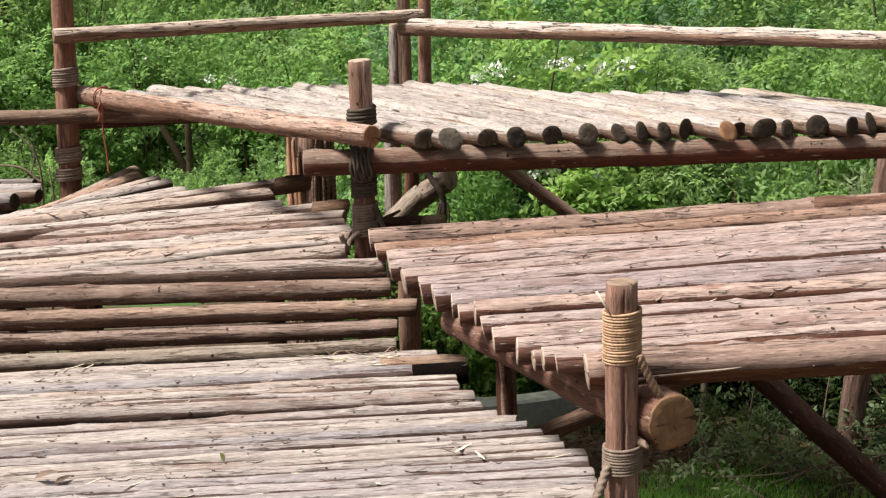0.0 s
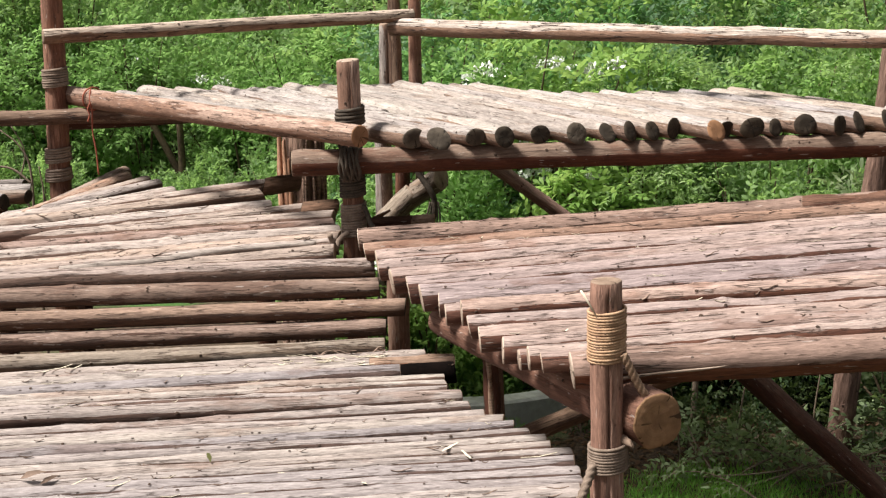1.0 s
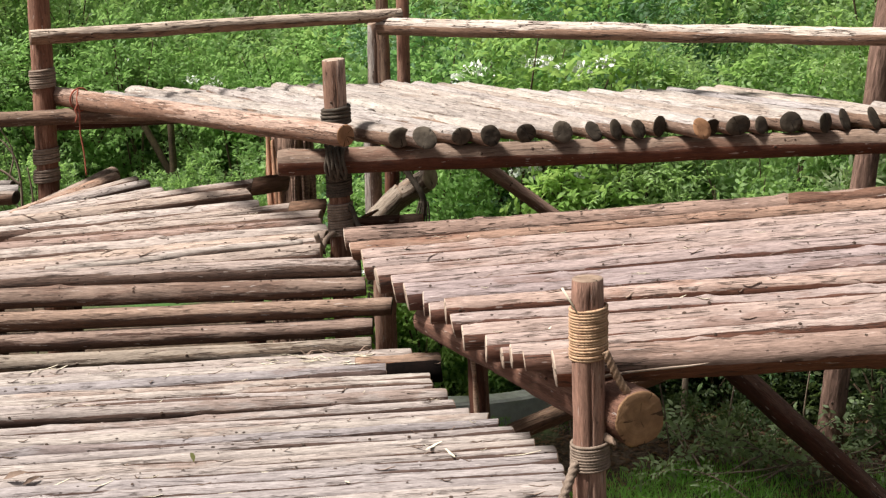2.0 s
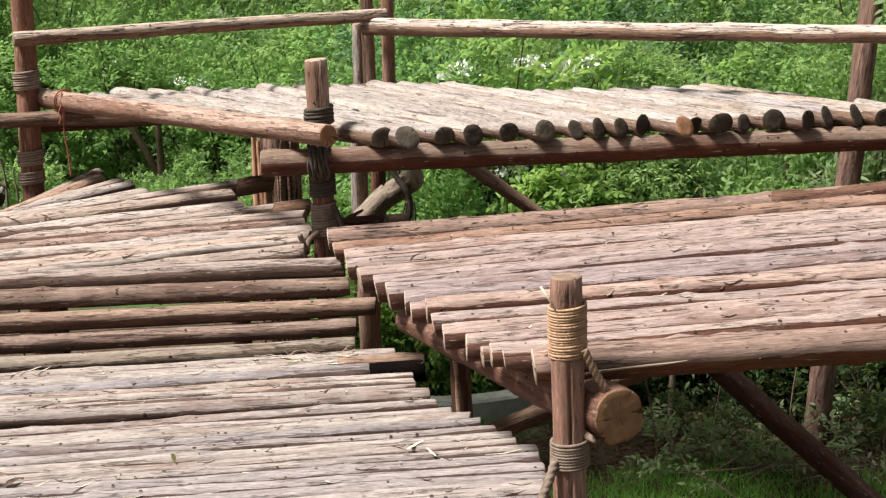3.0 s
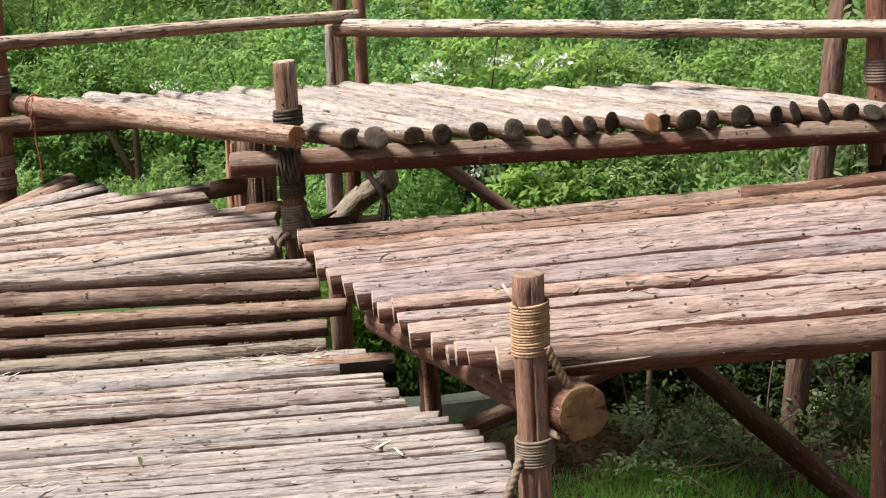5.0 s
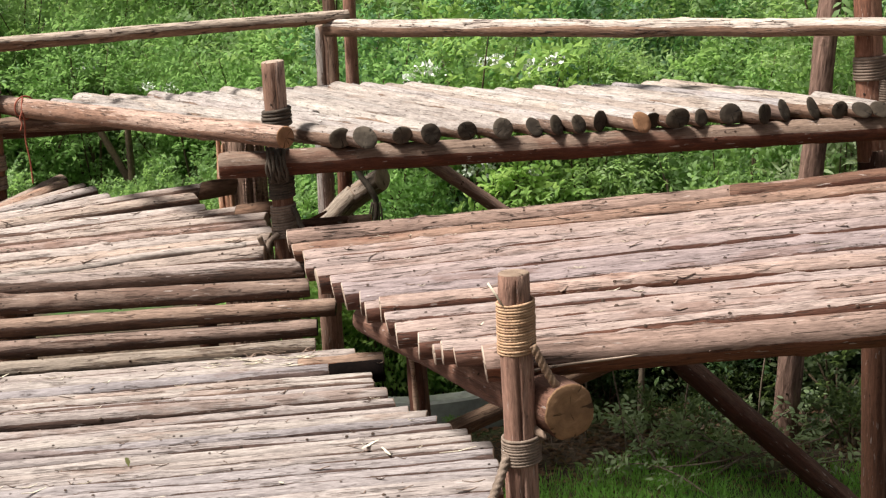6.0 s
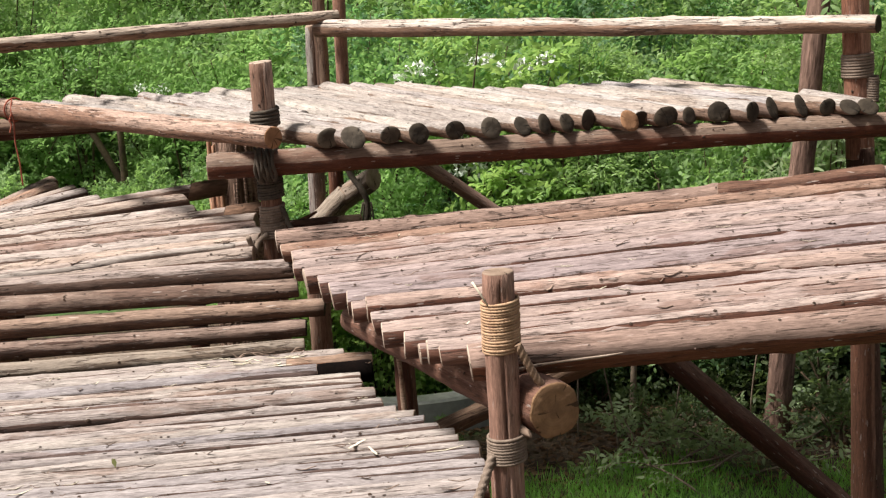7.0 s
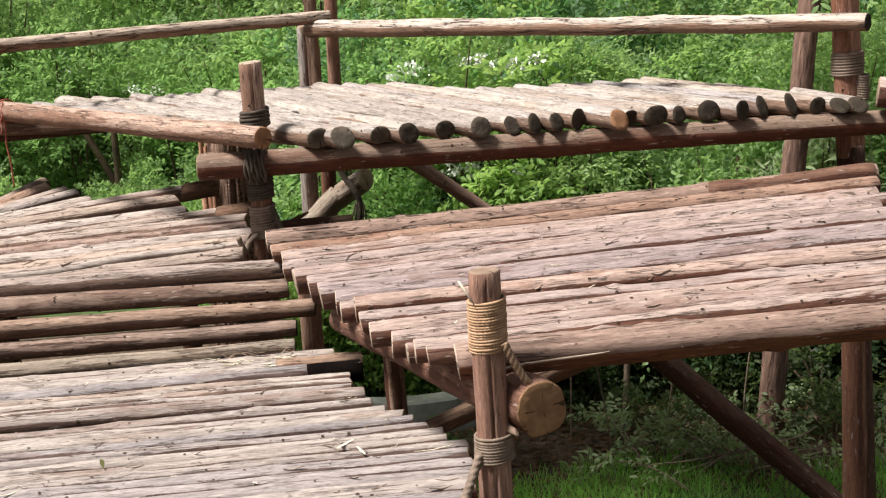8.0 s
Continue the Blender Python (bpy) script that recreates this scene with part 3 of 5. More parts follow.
    for x, y in ((-1.13, 10.1), (-2.46, 10.5), (-2.7, 8.2)):
        log("leg", (x, y, GROUND - 0.1), (x, y, 0.64), 0.07, 0.06, WOOD_RED, deck)
    for x, y, r, mat in ((-0.175, 8.26, 0.064, WOOD_POST),):
        log("leg", (x, y, GROUND - 0.1), (x, y, 0.66), r, r * 0.95, mat, deck)


def build_side_deck():
    deck = thing("side_deck", (-3.6, 9.7, GROUND), "small deck of pale weathered poles beside the fanned one", "deck")
    rng = random.Random(31)
    for x1, y1 in ((-2.68, 10.28), (-2.60, 10.06), (-2.62, 9.84), (-2.70, 9.62), (-2.72, 9.42), (-2.80, 9.22), (-2.92, 9.04), (-2.98, 8.88)):
        r = rng.uniform(0.046, 0.058)
        log("log", (-4.7, y1 - 0.02, 0.81), (x1 + rng.uniform(-0.08, 0.05), y1 + rng.uniform(-0.02, 0.02), 0.82), r, r, WOOD_TOP, deck, END_DARK, cut=0.5, rough=1.5)
    log("beam", (-4.0, 8.8, 0.68), (-4.0, 10.5, 0.69), 0.06, 0.055, WOOD_RED, deck)
    log("beam", (-3.05, 8.9, 0.68), (-2.95, 10.45, 0.69), 0.06, 0.055, WOOD_RED, deck)
    for x, y in ((-4.0, 8.9), (-4.0, 10.4), (-3.04, 9.0), (-2.96, 10.35)):
        log("leg", (x, y, GROUND - 0.1), (x, y, 0.66), 0.065, 0.06, WOOD_RED, deck)


build_back_deck()
build_side_deck()

# ---------------------------------------------------------------- right platform
def build_right_platform():
    plat = thing("right_platform", (1.5, 7.2, GROUND), "broad platform of pinkish peeled poles on log bearers", "platform")
    rng = random.Random(47)
    # the poles from the rear to the front: left end, right end, radius; the deck rises towards its far corner
    rows = (
        ((-0.380, 8.25, 0.800), (2.963, 8.310, 0.967), 0.066), ((-0.336, 8.06, 0.771), (2.939, 8.236, 0.940), 0.053), ((-0.269, 7.86, 0.761), (2.811, 7.846, 0.917), 0.070),
        ((-0.247, 7.70, 0.747), (2.967, 7.713, 0.930), 0.058), ((-0.183, 7.46, 0.745), (2.746, 7.591, 0.901), 0.070), ((-0.097, 7.23, 0.756), (3.100, 7.417, 0.914), 0.072),
        ((-0.034, 6.99, 0.766), (3.050, 7.107, 0.911), 0.070), ((0.048, 6.82, 0.776), (3.120, 6.995, 0.913), 0.060), ((0.074, 6.64, 0.775), (3.000, 6.797, 0.910), 0.052),
        ((0.140, 6.50, 0.823), (3.080, 6.723, 0.881), 0.062), ((0.170, 6.36, 0.797), (3.020, 6.477, 0.886), 0.056), ((0.207, 6.22, 0.782), (3.000, 6.220, 0.921), 0.058),
        ((0.294, 6.07, 0.776), (3.000, 6.092, 0.924), 0.060), ((0.352, 5.96, 0.764), (3.000, 6.094, 0.880), 0.044), ((0.382, 5.87, 0.796), (3.000, 6.046, 0.908), 0.050),
        ((0.431, 5.84, 0.786), (3.000, 5.970, 0.842), 0.044),
    )
    for i, (p, q, r) in enumerate(rows):
        p, q = (*p[:2], p[2] + rng.uniform(-0.003, 0.003)), (*q[:2], q[2] + rng.uniform(-0.005, 0.005))
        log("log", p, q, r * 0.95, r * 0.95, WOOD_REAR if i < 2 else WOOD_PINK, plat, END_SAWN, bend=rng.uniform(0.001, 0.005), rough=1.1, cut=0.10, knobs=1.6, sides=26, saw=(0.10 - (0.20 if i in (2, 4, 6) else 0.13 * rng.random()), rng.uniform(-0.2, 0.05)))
    log("log", (0.537, 5.755, 0.780), (3.0, 5.91, 0.832), 0.074, 0.075, WOOD_FRONT, plat, END_SAWN, bend=0.002, rough=1.1, knobs=1.6, sides=52, crack=((0, -1, 0.85), 0.06, 0.245, 0.030), saw=(0.05, -0.1))
    tube("splinter", smooth_path([(0.66, 5.694, 0.757), (0.78, 5.698, 0.771), (0.90, 5.706, 0.782), (1.01, 5.712, 0.787), (1.10, 5.719, 0.796), (1.135, 5.724, 0.807)], 10), 0.0075, END_SAWN, plat, "pale torn edge along the crack", 7, 2, 0.5, taper=0.004)
    # reddish bark left on the far end of the rear pole
    log("bark_sleeve", (2.05, 8.290, 0.917), (2.95, 8.306, 0.966), 0.070, 0.073, WOOD_RED, plat, END_DUSTY, "reddish inner bark left on the pole", rough=2.2, cut=0.6, bend=0.0)
    # bearer whose thick end sticks out beside the corner post
    log("beam", (0.828, 5.56, 0.640), (0.05, 7.08, 0.638), 0.110, 0.066, WOOD_LEG, plat, END_THICK, "thick bearer log with an ochre sawn end", bend=0.0, cut=0.15, sides=30, rough=2.2)
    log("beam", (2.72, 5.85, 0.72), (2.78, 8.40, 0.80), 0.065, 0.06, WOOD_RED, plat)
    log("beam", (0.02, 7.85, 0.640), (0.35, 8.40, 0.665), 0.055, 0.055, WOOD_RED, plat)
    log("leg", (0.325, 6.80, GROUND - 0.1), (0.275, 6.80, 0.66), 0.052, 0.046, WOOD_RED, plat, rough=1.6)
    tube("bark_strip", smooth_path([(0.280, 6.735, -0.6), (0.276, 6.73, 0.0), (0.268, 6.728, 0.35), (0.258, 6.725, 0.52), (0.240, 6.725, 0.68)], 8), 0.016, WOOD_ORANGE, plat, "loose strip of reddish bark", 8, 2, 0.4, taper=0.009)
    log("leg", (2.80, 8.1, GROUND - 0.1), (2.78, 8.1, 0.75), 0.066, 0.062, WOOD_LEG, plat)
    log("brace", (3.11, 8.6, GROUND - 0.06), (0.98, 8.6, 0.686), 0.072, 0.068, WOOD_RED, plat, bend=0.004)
    log("brace", (0.40, 6.80, 0.16), (1.30, 6.85, 0.50), 0.045, 0.045, WOOD_BROWN, plat, END_DARK)
    for p, q, w in (((0.690, 5.62, 0.60), (0.738, 5.56, 0.655), 0.022), ((0.690, 5.60, 0.57), (0.730, 5.545, 0.560), 0.020)):
        log("splinter", p, q, w, w * 0.6, END_DUSTY, plat, END_DUSTY, "torn pale splinter", rough=6.0, cut=1.2, sides=9, knobs=0)
    # corner post with two rope bindings
    post = log("corner_post", (0.655, 5.60, GROUND - 0.1), (0.645, 5.60, 1.157), 0.068, 0.060, WOOD_POST, plat, END_DUSTY, "brown corner post with a drying crack", bend=0.0, sides=56, knobs=0.5, cut=0.12, crack=((-0.05, -1, 0), 0.4, 0.995, 0.02))
    rope_wrap(post, 0.647, 5.60, 0.865, 1.055, 0.062, 0.0060, ROPE_TAN, "tan rope binding", seg=60)
    tube("rope", smooth_path([(0.700, 5.548, 0.90), (0.720, 5.55, 0.855), (0.752, 5.555, 0.79), (0.786, 5.57, 0.733), (0.80, 5.64, 0.715)], 10), 0.0155, ROPE_BROWN, post, "", 15, 3, 0.075)
    tube("straw", [(0.548, 5.555, 1.135), (0.575, 5.55, 1.09), (0.607, 5.545, 1.035)], 0.0045, STRAW, post, "pale straw caught in the rope", 6, taper=0.003)
    rope_wrap(post, 0.652, 5.60, 0.445, 0.545, 0.064, 0.0066, ROPE_GREY, "grey rope binding", seg=60)
    tube("rope", smooth_path([(0.596, 5.56, 0.485), (0.575, 5.54, 0.43), (0.545, 5.52, 0.36), (0.515, 5.49, 0.30), (0.50, 5.46, 0.20)], 10), 0.0175, ROPE_GREY, post, "", 15, 3, 0.08)


build_right_platform()

# ---------------------------------------------------------------- upper platform with posts and rails
def build_upper_platform():
    plat = thing("upper_platform", (0.4, 9.4, GROUND), "high platform of sun-bleached poles with handrails and rope-bound posts", "platform")
    rng = random.Random(59)
    front = (
        (-0.33, 8.66), (-0.21, 8.52), (-0.07, 8.29), (0.065, 8.22), (0.262, 8.30), (0.415, 8.24), (0.615, 8.36), (0.805, 8.30), (0.985, 8.39), (1.10, 8.34), (1.222, 8.34),
        (1.346, 8.33), (1.545, 8.24), (1.625, 8.31), (1.755, 8.30), (1.893, 8.36), (2.06, 8.38), (2.228, 8.30), (2.365, 8.42), (2.528, 8.43), (2.67, 8.41), (2.78, 8.37), (2.878, 8.36),
    )
    rear = []
    for i, (x, y) in enumerate(front):
        if i < 9:
            x1, y1 = -2.28 + 0.26 * i, 10.95 + (-0.25, 0.02, -0.14, -0.02, -0.20, 0.04, -0.10, -0.16, 0.0)[i]
        else:
            y1 = 10.95 - 0.55 * max(0.0, x - 0.9) if x < 1.4 else (10.22 if x < 1.6 else 9.98)
            if i > 20:
                y1 = 9.4 - 0.5 * (i - 21)
            y1 += rng.uniform(-0.03, 0.03)
            x1 = x - 0.43 * (y1 - y)
        rear.append((x1, y1))
        nxt = front[min(i + 1, len(front) - 1)][0] - x
        r = min(0.060, max(0.044, 0.43 * nxt)) if i != 12 else 0.060
        end = END_PALE if i == 12 else (END_GREY if i in (2, 3, 4, 7) else END_DARK)
        if i in (4, 6, 13, 15):
            r *= 0.86
        if i in (11, 13):
            y += 0.07
        log("log", (x, y, 1.281 + 0.009 * (x + 0.7) + r), (x1, y1, 1.362 + rng.uniform(-0.006, 0.006)), r, max(0.06, r), WOOD_TOP, plat, end, bend=rng.uniform(0.001, 0.006), rough=1.5, cut=0.75)
    for i in range(9):
        a, b, c, d = (Vector(p) for p in (front[i], front[i + 1], rear[i], rear[i + 1]))
        p, q = (a + b) / 2, (c + d) / 2 - Vector((0, 0.12))
        p = p.lerp(q, 0.42)
        log("log", (*p, 1.352), (*q, 1.36), 0.048, 0.062, WOOD_TOP, plat, WOOD_TOP, bend=0.002)
    log("log", (-2.30, 10.70, 1.340), (-0.18, 11.00, 1.345), 0.056, 0.055, WOOD_TOP, plat, END_DUSTY, bend=0.002)
    log("log", (-0.355, 8.15, 1.378), (-2.44, 10.33, 1.425), 0.060, 0.064, WOOD_EDGE, plat, END_PALE, "long edge pole with a fresh sawn end", bend=0.003, cut=0.1, sides=22)
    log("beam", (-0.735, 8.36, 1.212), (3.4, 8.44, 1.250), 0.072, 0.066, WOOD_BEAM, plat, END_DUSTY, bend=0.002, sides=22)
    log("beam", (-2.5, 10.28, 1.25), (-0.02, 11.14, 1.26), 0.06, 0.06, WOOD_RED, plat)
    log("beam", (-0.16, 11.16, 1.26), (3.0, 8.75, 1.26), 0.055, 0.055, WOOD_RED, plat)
    # posts
    left = log("post", (-2.515, 10.22, GROUND - 0.1), (-2.455, 10.22, 2.35), 0.076, 0.070, WOOD_REDPOST, plat, sides=22)
    rope_wrap(left, -2.474, 10.22, 1.49, 1.615, 0.072, 0.009, ROPE_GREY)
    rope_wrap(left, -2.489, 10.22, 0.985, 1.085, 0.074, 0.009, ROPE_GREY)
    rope_wrap(left, -2.494, 10.22, 0.86, 0.945, 0.074, 0.010, ROPE_GREY)
    # reddish wood below the beam, darker than the top to paint in its shade
    mid = log("post", (-0.415, 8.47, GROUND - 0.1), (-0.422, 8.47, 1.42), 0.054, 0.062, WOOD_LEG, plat, END_DUSTY, sides=26, bend=0.0)
    log("post_top", (-0.4215, 8.47, 1.36), (-0.425, 8.47, 1.755), 0.063, 0.064, WOOD_EDGE, mid, END_SAWN, "pale peeled top of the post with a drying crack", sides=40, bend=0.0, crack=((0.15, -1, 0), 0.3, 1.0, 0.012), cut=0.12)
    rope_wrap(mid, -0.422, 8.47, 1.40, 1.50, 0.066, 0.011, ROPE_DARK, "dark frayed rope binding")
    tube("rope", [(-0.478 + 0.112 * a / 190 + 0.007 * math.sin(a * 0.9), 8.365 + (0.088 + 0.006 * math.sin(a * 0.37)) * math.cos(a * 0.27), 1.205 + (0.09 + 0.006 * math.sin(a * 0.23)) * math.sin(a * 0.27)) for a in range(191)], 0.0095, ROPE_DARK, mid, "dark frayed rope binding", 9, 3, 0.06)
    rope_wrap(mid, -0.419, 8.47, 1.005, 1.135, 0.060, 0.0085, ROPE_DARK, "dark frayed rope binding")
    rope_wrap(mid, -0.418, 8.47, 0.785, 0.965, 0.059, 0.0085, ROPE_GREY, "grey rope binding")
    tube("rope", smooth_path([(-0.45, 8.40, 0.815), (-0.475, 8.38, 0.80), (-0.50, 8.36, 0.775), (-0.515, 8.33, 0.74), (-0.545, 8.30, 0.825)], 8), 0.015, ROPE_GREY, mid, "", 10, 3, 0.05)
    tube("rope", smooth_path([(-0.372, 8.44, 0.955), (-0.352, 8.41, 0.945), (-0.335, 8.40, 0.905), (-0.328, 8.39, 0.875), (-0.310, 8.38, 0.845)], 8), 0.014, ROPE_DARK, mid, "", 10, 3, 0.05)
    log("stake", (-0.315, 11.34, 1.30), (-0.310, 11.34, 1.815), 0.048, 0.042, WOOD_TOP, plat, END_DUSTY, "short bleached stake behind the handrail", rough=1.6, cut=0.4)
    log("post", (-0.09, 11.2, 1.02), (-0.08, 11.2, 2.3), 0.050, 0.045, WOOD_POST, plat)
    log("post", (-0.232, 11.28, 1.02), (-0.235, 11.28, 2.3), 0.050, 0.045, WOOD_BROWN, plat)
    # the lower length's dark red paints the platforms' shade onto the post
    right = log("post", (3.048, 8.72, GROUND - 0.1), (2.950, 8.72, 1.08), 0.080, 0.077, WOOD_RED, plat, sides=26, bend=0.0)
    log("post_top", (2.952, 8.72, 1.02), (2.903, 8.72, 2.2), 0.0775, 0.074, WOOD_REDPOST, right, END_DUSTY, "reddish upper end of the post, above the painted shade", sides=26, bend=0.0)
    rope_wrap(right, 2.932, 8.72, 1.485, 1.62, 0.077, 0.0095, ROPE_GREY)
    tube("rope", [(3.0 + 0.03 * math.cos(a * 0.5), 8.66 + 0.03 * math.sin(a * 0.5), 1.49 - a * 0.0011) for a in range(130)], 0.0085, ROPE_GREY, right, "", 8, 3, 0.05)
    # rails
    log("rail", (-2.50, 10.10, 1.832), (-0.10, 11.11, 1.878), 0.049, 0.045, WOOD_RAIL, plat, bend=0.004)
    log("rail", (-0.245, 11.10, 1.80), (2.975, 8.50, 1.79), 0.062, 0.050, WOOD_RAIL, plat, END_DARK, bend=0.004, rough=1.6, sides=40, crack=((-0.63, -0.78, 0.25), 0.30, 0.85, 0.012))
    log("rail", (-4.6, 10.12, 1.285), (-1.2, 10.10, 1.297), 0.050, 0.052, WOOD_BROWN, plat)
    log("brace", (-0.056, 10.99, 1.16), (1.246, 10.99, 0.21), 0.053, 0.050, WOOD_POST, plat)
    tube("red_string", smooth_path([(-2.20, 10.03, 1.49), (-2.20, 9.99, 1.42), (-2.19, 9.99, 1.34), (-2.195, 9.99, 1.22), (-2.18, 9.99, 1.08), (-2.175, 9.99, 0.93)], 8), 0.0052, STRING_RED, plat, "frayed red string tied round the edge pole")
    tube("red_string", [(-2.20 + 0.075 * math.cos(a) * 0.72, 10.08 + 0.075 * math.cos(a) * 0.69, 1.42 + 0.075 * math.sin(a)) for a in np.linspace(0, math.tau, 25)], 0.006, STRING_RED, plat)
    tube("red_string", smooth_path([(-2.20, 9.985, 1.40), (-2.215, 9.98, 1.36), (-2.205, 9.98, 1.33), (-2.22, 9.98, 1.28)], 6), 0.005, STRING_RED, plat)


def build_far_platform():
    plat = thing("side_platform_log", (3.6, 8.2, GROUND), "thick pole of a neighbouring platform beside the post", "log")
    log("log", (2.99, 8.36, 1.42), (4.6, 7.9, 1.22), 0.088, 0.09, WOOD_PINK, plat, END_DUSTY)
    log("leg", (4.3, 7.98, GROUND - 0.1), (4.3, 7.98, 1.18), 0.08, 0.075, WOOD_RED, plat)
    log("leg", (3.35, 8.26, GROUND - 0.1), (3.35, 8.26, 1.32), 0.06, 0.055, WOOD_RED, plat)


build_upper_platform()
build_far_platform()

# ---------------------------------------------------------------- odd timber behind
def build_timber():
    stump = thing("tree_stump", (-0.95, 11.35, GROUND), "broad barked tree stump with a torn red side", "stump")
    log("trunk", (-0.95, 11.35, ground_z(-0.95, 11.35) - 0.1), (-0.94, 11.35, 1.05), 0.20, 0.155, STUMP_BARK, stump, END_DUSTY, rough=3.0, cut=0.5, sides=28)
    for x, y, low, high, r in ((-1.115, 11.22, 0.30, 1.10, 0.034), (-1.075, 11.20, 0.25, 0.98, 0.036), (-1.045, 11.19, 0.30, 0.84, 0.028)):
        log("torn_wood", (x + 0.015, y, low), (x, y, high), r, r * 0.35, WOOD_TORN, stump, WOOD_TORN, "splintered fresh red wood", rough=5.0, cut=1.5, sides=12, knobs=0)
    for k in range(16):                                  # ridges of bark
        a = -2.9 + 2.7 * k / 15 + 0.07 * math.sin(k * 11)
        x, y = -0.95 + 0.185 * math.cos(a), 11.35 + 0.185 * math.sin(a)
        tube("bark_ridge", smooth_path([(x, y, GROUND), (x + 0.008 * math.sin(k * 5), y, -0.2), (-0.945 + 0.162 * math.cos(a + 0.1 * math.sin(k * 4)), 11.35 + 0.162 * math.sin(a + 0.1 * math.sin(k * 4)), 0.5), (-0.94 + 0.148 * math.cos(a), 11.35 + 0.148 * math.sin(a), 0.96 + 0.05 * math.sin(k * 3))], 7), 0.018 + 0.006 * math.sin(k * 7), STUMP_BARK, stump, "", 7, taper=0.010)
    timbers = thing("log_frame", (-0.17, 11.1, GROUND), "leaning grey logs lashed to short posts", "log frame")
    log("post", (-0.357, 11.573, GROUND), (-0.352, 11.573, 1.081), 0.074, 0.068, WOOD_DECK, timbers)
    log("post", (-0.244, 11.759, GROUND), (-0.203, 11.759, 1.081), 0.060, 0.055, WOOD_RED, timbers)
    log("log", (-0.40, 11.449, 0.25), (-0.12, 11.449, 0.52), 0.098, 0.092, WOOD_GREY, timbers, END_DUSTY, "leaning grey log with a crooked end", bend=0.05, rough=2.2, sides=26)
    log("log", (-0.16, 11.449, 0.49), (0.085, 11.42, 0.640), 0.093, 0.086, WOOD_GREY, timbers, END_DUSTY, bend=0.02, rough=2.6, cut=0.7, sides=26)
    log("log", (-0.48, 9.75, 0.60), (-0.10, 9.75, 0.612), 0.047, 0.049, WOOD_RED, timbers, END_DARK)
    log("log", (-0.12, 9.75, 0.611), (0.030, 9.75, 0.616), 0.050, 0.050, WOOD_ORANGE, timbers, END_PALE)
    log("splinter", (-0.37, 9.80, 0.625), (-0.26, 9.80, 0.685), 0.020, 0.008, WOOD_ORANGE, timbers, END_PALE, rough=3.0, sides=9)
    tube("rope", smooth_path([(-0.130, 11.346, 0.80), (-0.075, 11.325, 0.68), (-0.01, 11.300, 0.585), (0.028, 11.300, 0.50), (0.030, 11.30, 0.41), (0.012, 11.30, 0.33)], 10), 0.024, ROPE_DARK, timbers, "frayed black rope", 9, 3, 0.07)
    for k in range(6):
        tube("rope", smooth_path([(0.0 + 0.012 * k, 11.29, 0.48), (-0.02 + 0.018 * k, 11.285, 0.40), (-0.04 + 0.022 * k, 11.29, 0.33 - 0.012 * (k % 3))], 5), 0.007, ROPE_DARK, timbers, "", 6)


build_timber()

# ---------------------------------------------------------------- plants
def leaves_mesh(name, bases, dirs, normals, lengths, widths, mat, fold=0.18, droop=0.15):
    """Many leaves in one mesh, each a folded blade of six points from its base along dirs."""
    n = len(bases)
    side = np.cross(dirs, normals)
    side /= np.linalg.norm(side, axis=1, keepdims=True) + 1e-9
    up = np.cross(side, dirs)
    L, W = lengths[:, None], widths[:, None]
    pts = np.empty((n, 6, 3))
    pts[:, 0] = bases
    pts[:, 1] = bases + dirs * L * 0.35 + side * W * 0.5 + up * W * fold
    pts[:, 2] = bases + dirs * L * 0.35 - side * W * 0.5 + up * W * fold
    pts[:, 3] = bases + dirs * L * 0.72 + side * W * 0.36 + up * (W * fold - L * droop * 0.4)
    pts[:, 4] = bases + dirs * L * 0.72 - side * W * 0.36 + up * (W * fold - L * droop * 0.4)
    pts[:, 5] = bases + dirs * L - up * L * droop
    pattern = np.array([[0, 1, 2], [1, 3, 2], [2, 3, 4], [3, 5, 4]])
    tris = (pattern[None] + (np.arange(n) * 6)[:, None, None]).reshape(-1, 3)
    me = bpy.data.meshes.new(name)
    me.vertices.add(n * 6)
    me.vertices.foreach_set("co", pts.reshape(-1))
    me.loops.add(len(tris) * 3)
    me.loops.foreach_set("vertex_index", tris.reshape(-1).astype(np.int32))
    me.polygons.add(len(tris))
    me.polygons.foreach_set("loop_start", np.arange(0, len(tris) * 3, 3, dtype=np.int32))
    me.materials.append(mat)
    me.update(calc_edges=True)
    return me


def unit(v):
    return v / (np.linalg.norm(v, axis=1, keepdims=True) + 1e-9)


